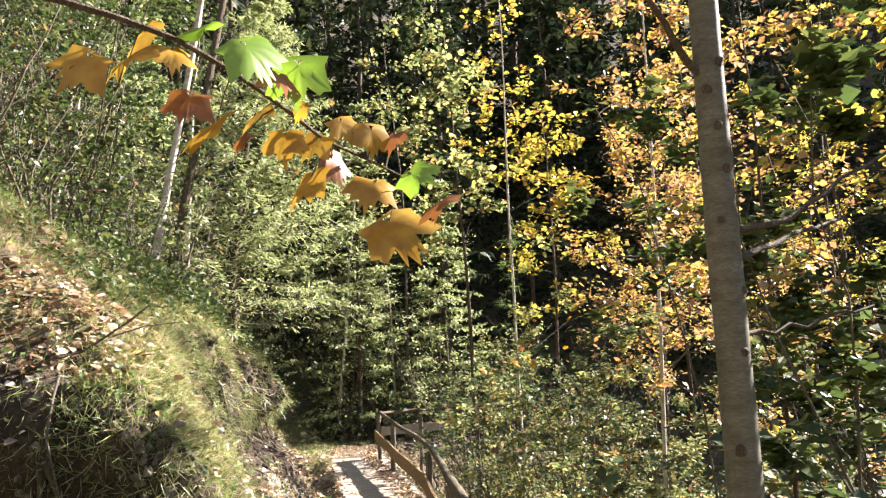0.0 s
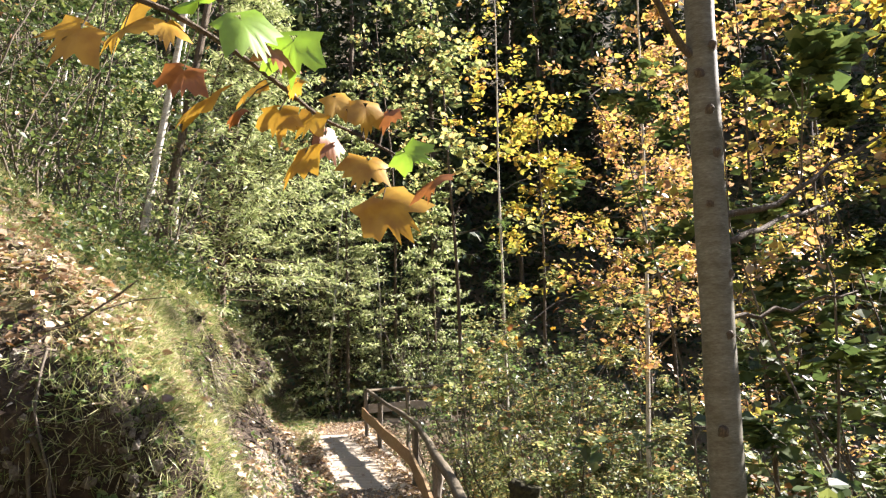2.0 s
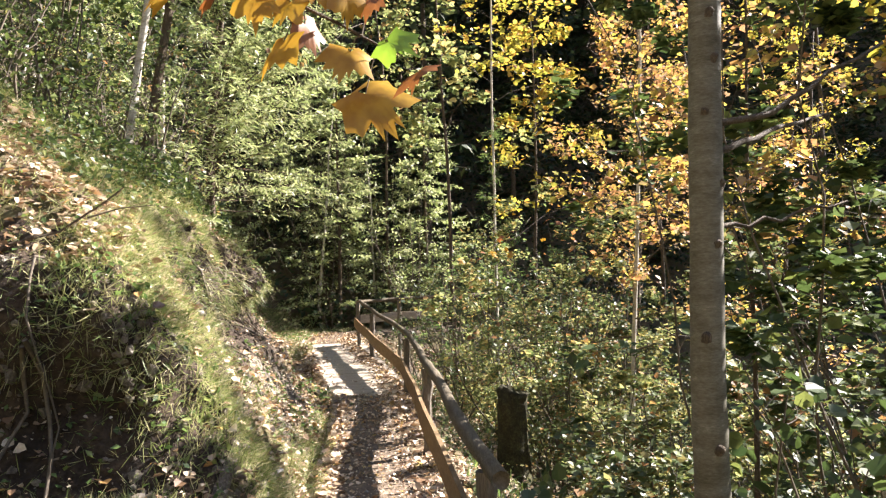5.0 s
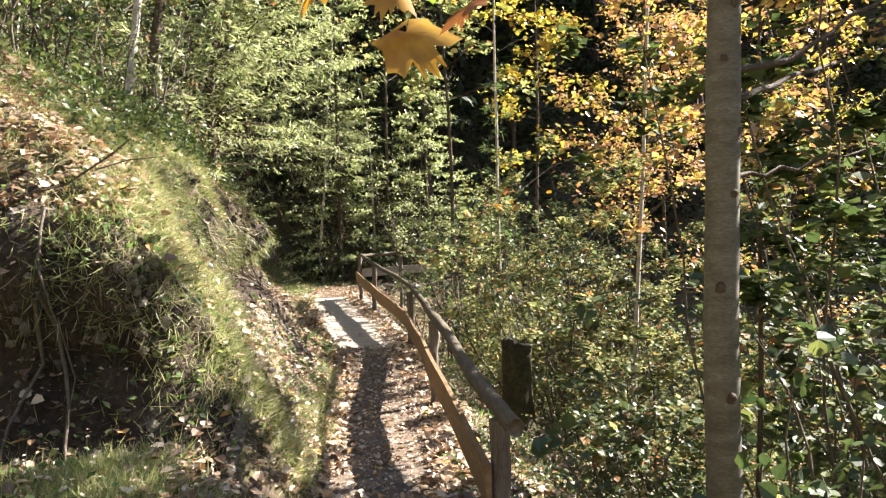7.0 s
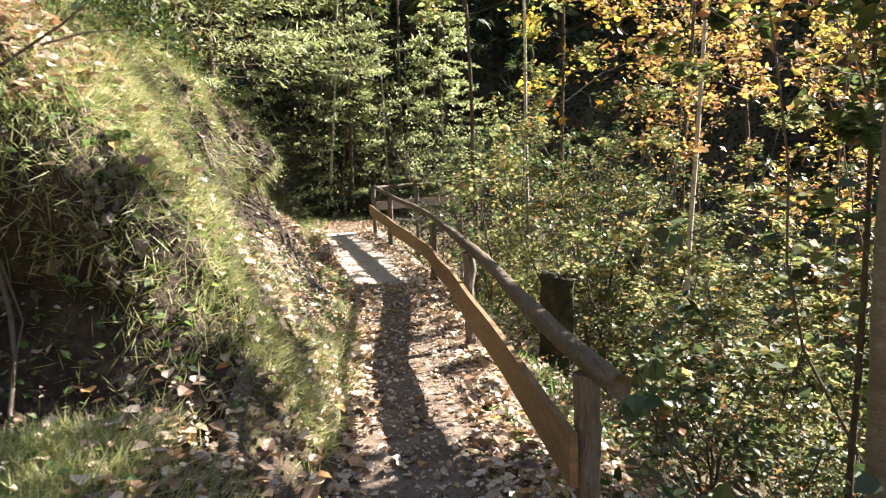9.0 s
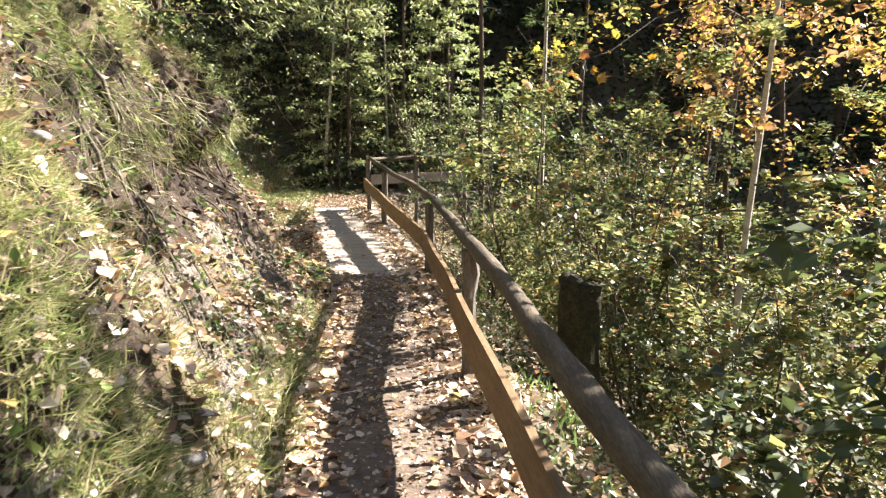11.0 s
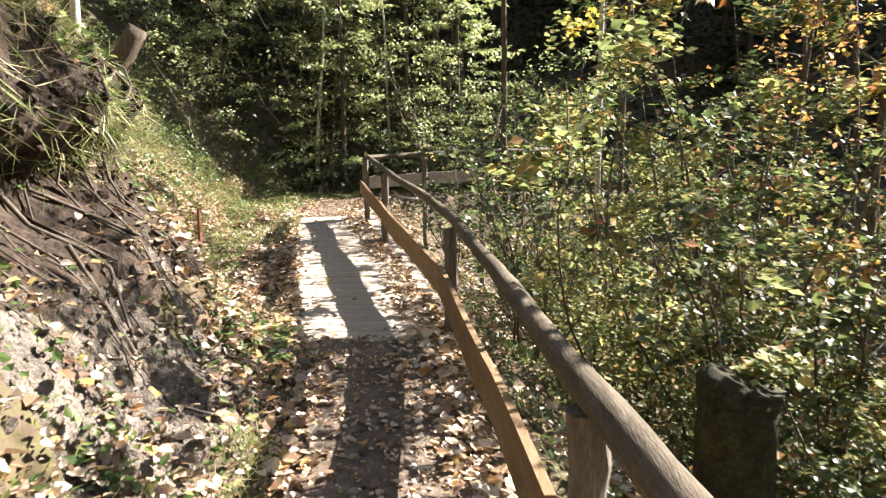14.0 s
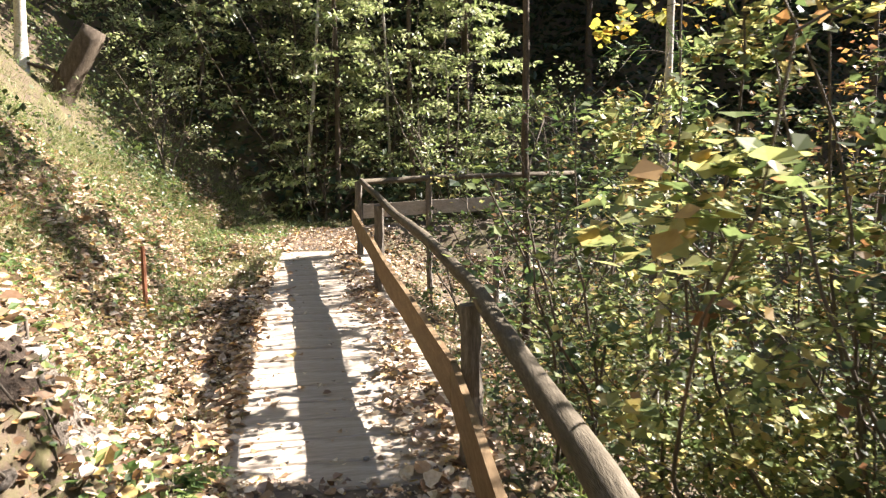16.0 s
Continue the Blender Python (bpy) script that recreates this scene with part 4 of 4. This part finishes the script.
# leaning old trunk above the boardwalk
og = np.random.default_rng(9)
old = tagged(new("leaning_stump"), "thick short leaning broken stump on the slope", "tree stump")
old.location = (-5.5, 15.6, gz(-5.5, 15.6))
t = Tubes()
u = np.linspace(0, 1, 10)
t.add(np.stack([-0.25 + 0.75 * u, 0.15 * u, -0.25 + 1.35 * u], 1), 0.2 * np.array([1.5, 1.25, 1.1, 1.0, 0.98, 0.95, 0.93, 0.95, 0.92, 0.85]), 14, 0.06, og)
piece("trunk", *t.made(), M["bark"], old, smooth=True)
t = Tubes()
t.add(curve_points((0.05, -0.12, 0.45), (-0.9, -0.3, 0.25), 0.8, 6, og, 0.1), 0.04 * np.linspace(1, 0.3, 6), 7)
piece("limb", *t.made(), M["bark"], old, smooth=True)
tree("pale_trunk_tree", "pale-barked trunk high on the slope", (-5.95, 15.4, gz(-5.95, 15.4)), 8.0, 0.09, (0.05, 0.0), "pale", "lime", 0.07, 12, 1.2, 0.4, 0.3, 40, LEAF, 352, bend=0.02)
# fallen grey trunk in the gully
t = Tubes()
t.add(curve_points((3.2, 2.4, gz(3.2, 2.4) - 0.1), (0.75, 0.5, 0.62), 3.2, 10, og, 0.04), 0.055 * np.linspace(1.1, 0.5, 10), 9, 0.04, og)
tagged(piece("leaning_dead_stem", *t.made(), M["pale"], smooth=True), "bare grey dead stem leaning out of the brambles", "dead wood")

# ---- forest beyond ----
far = [conifer("forest_spruce", "spruce of the forest beyond, needle colour darkened for shade", (0, 0, -80), h, 0.16, w, "far", 420 + i, 0.12, 15, 12, 0.5, "forest beyond") for i, (h, w) in enumerate(((15, 2.6), (18, 3.0), (13, 2.3)))]
k = 0
for row in range(9):
    for col in range(14):
        x = -24 + col * 4.0 + fg.uniform(-1.4, 1.4) + row * 0.4
        y = 23.5 + row * 3.4 + fg.uniform(-1.3, 1.3)
        if x / (y + 2) > 0.74 or (x < -9 and row > 5) :
            continue
        low = 0.42 if 3.5 < x < 27 and x > 1.88 * (y - 23.5) else 1.0
        spot = Matrix.Translation((x, y, gz(x, y) - 0.2)) @ Matrix.Rotation(fg.uniform(0, 6.28), 4, "Z") @ Matrix.Diagonal((0.5 + 0.5 * low, 0.5 + 0.5 * low, low, 1))
        if k < 3:
            far[k].matrix_basis = spot
        else:
            copy_thing(far[k % 3], spot)
        k += 1

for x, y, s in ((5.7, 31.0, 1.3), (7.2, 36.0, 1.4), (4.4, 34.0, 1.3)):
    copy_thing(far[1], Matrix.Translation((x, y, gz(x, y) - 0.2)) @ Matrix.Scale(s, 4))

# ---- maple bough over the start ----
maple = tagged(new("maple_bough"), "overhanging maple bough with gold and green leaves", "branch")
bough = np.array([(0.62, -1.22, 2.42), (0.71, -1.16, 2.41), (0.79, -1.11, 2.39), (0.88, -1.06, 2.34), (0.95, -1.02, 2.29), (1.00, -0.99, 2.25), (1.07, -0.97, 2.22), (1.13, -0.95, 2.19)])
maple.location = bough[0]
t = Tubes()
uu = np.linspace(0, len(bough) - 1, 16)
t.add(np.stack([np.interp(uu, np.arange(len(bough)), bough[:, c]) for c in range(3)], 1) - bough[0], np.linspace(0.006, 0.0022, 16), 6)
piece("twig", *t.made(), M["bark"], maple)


def maple_leaf(seed):
    """A five-lobed toothed blade, gently cupped, about one unit across."""
    g = np.random.default_rng(seed)
    ang, rad = [], []
    for a, r in ((-2.5, 0.2), (-1.95, 0.42), (-1.62, 0.36), (-1.3, 0.42), (-0.95, 0.62), (-0.78, 0.52), (-0.62, 0.54), (-0.4, 0.4), (-0.22, 0.58), (-0.15, 0.47), (0, 0.72),
                 (0.15, 0.47), (0.22, 0.58), (0.4, 0.4), (0.62, 0.54), (0.78, 0.52), (0.95, 0.62), (1.3, 0.42), (1.62, 0.36), (1.95, 0.42), (2.5, 0.2)):
        ang.append(a), rad.append(r * g.uniform(0.9, 1.1))
    a, r = np.array(ang), np.array(rad)
    rim = np.stack([r * np.sin(a), r * np.cos(a), -0.35 * r ** 2 + 0.05 * np.sin(3 * a + g.uniform(0, 6))], 1)
    inner = rim * [0.5, 0.5, 0.25] + [0, 0, 0.02]
    n = len(a)
    v = np.concatenate([[[0, 0, 0.0]], inner, rim])
    quads = [(1 + i, 1 + n + i, 1 + n + (i + 1) % n, 1 + (i + 1) % n) for i in range(n)]
    fan = [(0, 1 + i, 1 + (i + 1) % n, 1 + (i + 2) % n) for i in range(0, n - 1, 2)] + [(0, n, 1, 1)]
    return v, quads + fan[:-1]


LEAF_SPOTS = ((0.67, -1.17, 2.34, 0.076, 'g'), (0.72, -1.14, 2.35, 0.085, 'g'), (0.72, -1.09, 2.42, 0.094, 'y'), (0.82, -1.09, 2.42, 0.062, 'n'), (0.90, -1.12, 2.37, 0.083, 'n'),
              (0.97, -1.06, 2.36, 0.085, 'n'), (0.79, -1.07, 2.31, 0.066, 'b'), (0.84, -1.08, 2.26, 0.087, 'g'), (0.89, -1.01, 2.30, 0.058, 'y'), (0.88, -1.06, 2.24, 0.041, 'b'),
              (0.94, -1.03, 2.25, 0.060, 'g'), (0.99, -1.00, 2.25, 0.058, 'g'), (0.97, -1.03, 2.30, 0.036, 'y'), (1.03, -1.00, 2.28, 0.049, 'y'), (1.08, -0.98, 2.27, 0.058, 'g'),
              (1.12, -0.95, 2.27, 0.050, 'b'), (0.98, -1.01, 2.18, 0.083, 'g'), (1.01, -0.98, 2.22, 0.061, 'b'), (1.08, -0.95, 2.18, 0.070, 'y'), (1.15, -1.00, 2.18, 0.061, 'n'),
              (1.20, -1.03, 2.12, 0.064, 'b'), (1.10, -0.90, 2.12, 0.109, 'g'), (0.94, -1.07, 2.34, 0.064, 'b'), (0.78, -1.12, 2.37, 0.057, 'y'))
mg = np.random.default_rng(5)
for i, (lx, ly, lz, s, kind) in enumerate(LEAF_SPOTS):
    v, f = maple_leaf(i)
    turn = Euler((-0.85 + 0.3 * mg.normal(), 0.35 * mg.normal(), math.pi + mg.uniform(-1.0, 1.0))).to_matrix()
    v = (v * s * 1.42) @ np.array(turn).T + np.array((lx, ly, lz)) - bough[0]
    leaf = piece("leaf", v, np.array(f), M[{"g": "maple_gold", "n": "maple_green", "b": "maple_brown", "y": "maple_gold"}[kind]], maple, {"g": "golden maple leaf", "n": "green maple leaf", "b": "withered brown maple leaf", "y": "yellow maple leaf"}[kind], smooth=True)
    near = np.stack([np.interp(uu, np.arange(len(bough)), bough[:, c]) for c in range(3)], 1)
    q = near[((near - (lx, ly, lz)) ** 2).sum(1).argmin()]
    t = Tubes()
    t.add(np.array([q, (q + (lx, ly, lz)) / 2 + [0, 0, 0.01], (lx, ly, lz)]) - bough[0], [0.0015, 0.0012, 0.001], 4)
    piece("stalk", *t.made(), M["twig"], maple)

twig = tagged(new("bare_twig"), "dark bare twig reaching over the bank", "branch")
tw_a = np.array([(-1.6, 1.9, 1.7), (-1.18, 1.74, 1.99), (-0.97, 1.86, 2.06), (-0.76, 1.96, 2.23), (-0.66, 1.99, 2.32)])
tw_b = np.array([(-0.84, 1.92, 2.14), (-0.68, 2.0, 2.2), (-0.5, 2.07, 2.22)])
twig.location = tw_a[0]
for pts, r0 in ((tw_a, 0.011), (tw_b, 0.006)):
    t = Tubes()
    t.add(pts - tw_a[0], r0 * np.linspace(1, 0.4, len(pts)), 6)
    piece("stem", *t.made(), M["bark"], twig)


# ---- roots and stones in the cut bank ----
def on_bank(x, y, lift=0.0):
    q = drape(np.array([x]), np.array([y]))[0]
    return q + [0, 0, lift]


kg = np.random.default_rng(88)
for i in range(34):
    y0 = kg.uniform(1.7, 2.3) if i < 7 else kg.uniform(3.6, 7.8)
    x0 = kg.uniform(-2.0, -0.5) if i < 7 else float(np.interp(y0, FINE[:300, 1], FINE[:300, 0])) - kg.uniform(1.3, 1.9)
    n = 9
    u = np.linspace(0, 1, n)
    if i < 7:
        xs, yy = x0 + 0.25 * kg.normal() * u, y0 - 0.75 * u
    else:
        xs, yy = x0 + kg.uniform(0.45, 0.75) * u, y0 + 0.4 * kg.normal() * u
    q = drape(xs, yy) + np.stack([0.02 * kg.normal(size=n), 0.015 * kg.normal(size=n) - (0.05 if i < 7 else 0), 0.02 + 0.015 * kg.normal(size=n)], 1)
    r = Tubes()
    r.add(q - q[0], kg.uniform(0.004, 0.014 if i > 15 else 0.02) * np.linspace(1, 0.35, n), 6, 0.05, kg)
    ob = piece("tree_root", *r.made(), M["twig"], smooth=True)
    ob.location = q[0]
    tagged(ob, "bare brown tree root hanging from the cut bank", "root", "roots in the bank")


def stone_mesh(seed):
    g = random.Random(seed)
    bm = bmesh.new()
    bmesh.ops.create_icosphere(bm, subdivisions=2, radius=1)
    for v in bm.verts:
        n = noise.noise(v.co * 1.3 + Vector((seed * 3.1, 0, 0)))
        v.co *= 1 + 0.35 * n
        v.co.z *= 0.6
    me = bpy.data.meshes.new("stone")
    bm.to_mesh(me)
    bm.free()
    me.materials.append(M["stone"])
    for f in me.polygons:
        f.use_smooth = True
    return me


stones = [stone_mesh(i) for i in range(4)]
for i in range(46):
    y0 = kg.uniform(1.5, 9.5)
    cx = float(np.interp(y0, FINE[:300, 1], FINE[:300, 0]))
    x0 = cx + (kg.uniform(-0.55, 0.5) if i % 3 else -kg.uniform(0.6, 1.4))
    s = kg.uniform(0.012, 0.03) if i % 3 else kg.uniform(0.025, 0.07)
    ob = new("stone", stones[i % 4])
    z0 = float(on_bank(x0, y0)[2]) + (0.045 if abs(x0 - cx) < 0.55 else 0.0)
    ob.matrix_basis = Matrix.Translation((x0, y0, z0)) @ Matrix.Rotation(kg.uniform(0, 6.28), 4, "Z") @ Matrix.Scale(s, 4)
    tagged(ob, "small grey stone lying in soil and leaves", "stone", "stones by the path")


# clods of soil on the cut bank
ico = bmesh.new()
bmesh.ops.create_icosphere(ico, subdivisions=1, radius=1)
clod_v, clod_f = np.array([v.co[:] for v in ico.verts]), np.array([[v.index for v in f.verts] for f in ico.faces])
ico.free()
x, y, d = scatter(kg, 26000, -2.4, 0.5, 1.3, 8.2, lambda x, y, d: (d > 0.6) * (d < 1.9) * (0.2 + 0.5 * (wave(x, y, 61, 3.3) > -0.1)) * np.where(y < 2.2, 1.0, np.where(y < 3.2, 0.0, 0.8)))
p = drape(x, y)
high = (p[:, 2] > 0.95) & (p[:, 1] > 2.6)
# Clods up under the brow take the shade-darkened soil.
for name, at, mat, label in (("soil_clods", p[~high], "clay", "crumbled clods of grey-brown soil on the cut bank"), ("topsoil_shade_clods", p[high], "humus_shade", "crumbs of soil and root mat under the brow, darkened for shade")):
    size = (0.006 + 0.034 * kg.uniform(0, 1, len(at)) ** 4)[:, None, None]
    lump = clod_v[None] * (1 + 0.3 * kg.normal(size=(len(at), len(clod_v), 1))) * kg.uniform(0.6, 1.3, (len(at), 1, 3)) * size + at[:, None]
    clods = (np.arange(len(at))[:, None, None] * len(clod_v) + clod_f[None]).reshape(-1, 3)
    stuff(name, lump.reshape(-1, 3), clods, mat, label, "soil")


def fern(label, x, y, fronds, length, mat, seed, z=None):
    """Fronds with paired leaflets, arching from one crown."""
    g = np.random.default_rng(seed)
    root = tagged(new("fern"), label, "fern", "ferns by the path")
    base = on_bank(x, y) if z is None else np.array((x, y, z))
    root.location = base
    for k in range(fronds):
        a = g.uniform(0, 6.28)
        u = np.linspace(0, 1, 12)
        ln = length * g.uniform(0.7, 1.1)
        mid = np.stack([np.cos(a) * ln * u, np.sin(a) * ln * u, ln * (0.75 * u - 0.7 * u ** 2)], 1)
        side = np.array((-math.sin(a), math.cos(a), 0))
        at = np.concatenate([mid[1:], mid[1:]])
        way = np.concatenate([np.tile(side, (11, 1)), np.tile(-side, (11, 1))]) + np.array((math.cos(a), math.sin(a), 0)) * 0.5
        sz = np.concatenate([1.1 - u[1:]] * 2) * ln * 0.3
        v, f = leaves(at, sz, g, LEAF * [0.8, 1, 1], 2.5, way * 3, 0.1)
        tagged(piece("frond", v, f, M[mat], root), kind="stuff")
    return root


for i, (x, y, n, ln) in enumerate(((-2.9, 11.6, 6, 0.35), (0.75, 6.6, 5, 0.22), (-0.15, 7.3, 6, 0.22), (-0.3, 7.75, 6, 0.25), (-1.4, 8.6, 5, 0.2), (1.0, 3.9, 6, 0.2), (1.1, 3.2, 6, 0.2), (-0.62, 7.7, 8, 0.34), (-0.5, 7.35, 7, 0.3), (1.25, 2.9, 7, 0.3), (1.2, 2.4, 7, 0.26), (0.1, 4.4, 5, 0.16), (-0.25, 5.6, 5, 0.16), (-0.7, 4.2, 5, 0.16), (-1.6, 9.8, 5, 0.22), (-2.2, 9.3, 5, 0.22))):
    fern("small fresh green fern at the foot of the bank", x, y, n, ln, "fresh", 500 + i)

# drooping twig with withered leaves beside the rail
spray = tagged(new("leafy_twig"), "thin twig with withered orange leaves over the rail", "branch")
sp = np.array([(2.7, 5.75, 2.5), (2.3, 5.6, 2.35), (1.95, 5.4, 2.1), (1.6, 5.2, 1.98), (1.42, 5.12, 1.9)])
spray.location = sp[0]
t = Tubes()
t.add(sp - sp[0], np.linspace(0.007, 0.002, 5), 6)
piece("stem", *t.made(), M["bark"], spray)
for i in range(13):
    u = mg.uniform(0.8, 4)
    q = np.array([np.interp(u, np.arange(5), sp[:, c]) for c in range(3)])
    c = q + mg.normal(size=3) * [0.1, 0.1, 0.05] - [0, 0, 0.04]
    v, f = maple_leaf(40 + i)
    turn = Euler((mg.normal() * 0.6, mg.normal() * 0.6, mg.uniform(0, 6.3))).to_matrix()
    piece("leaf", (v * mg.uniform(0.06, 0.11)) @ np.array(turn).T + c - sp[0], np.array(f), M["maple_brown" if i % 2 else "maple_gold"], spray, "withered orange leaf", smooth=True)
    t = Tubes()
    t.add(np.array([q, c]) - sp[0], [0.0014, 0.001], 4)
    piece("stalk", *t.made(), M["twig"], spray)
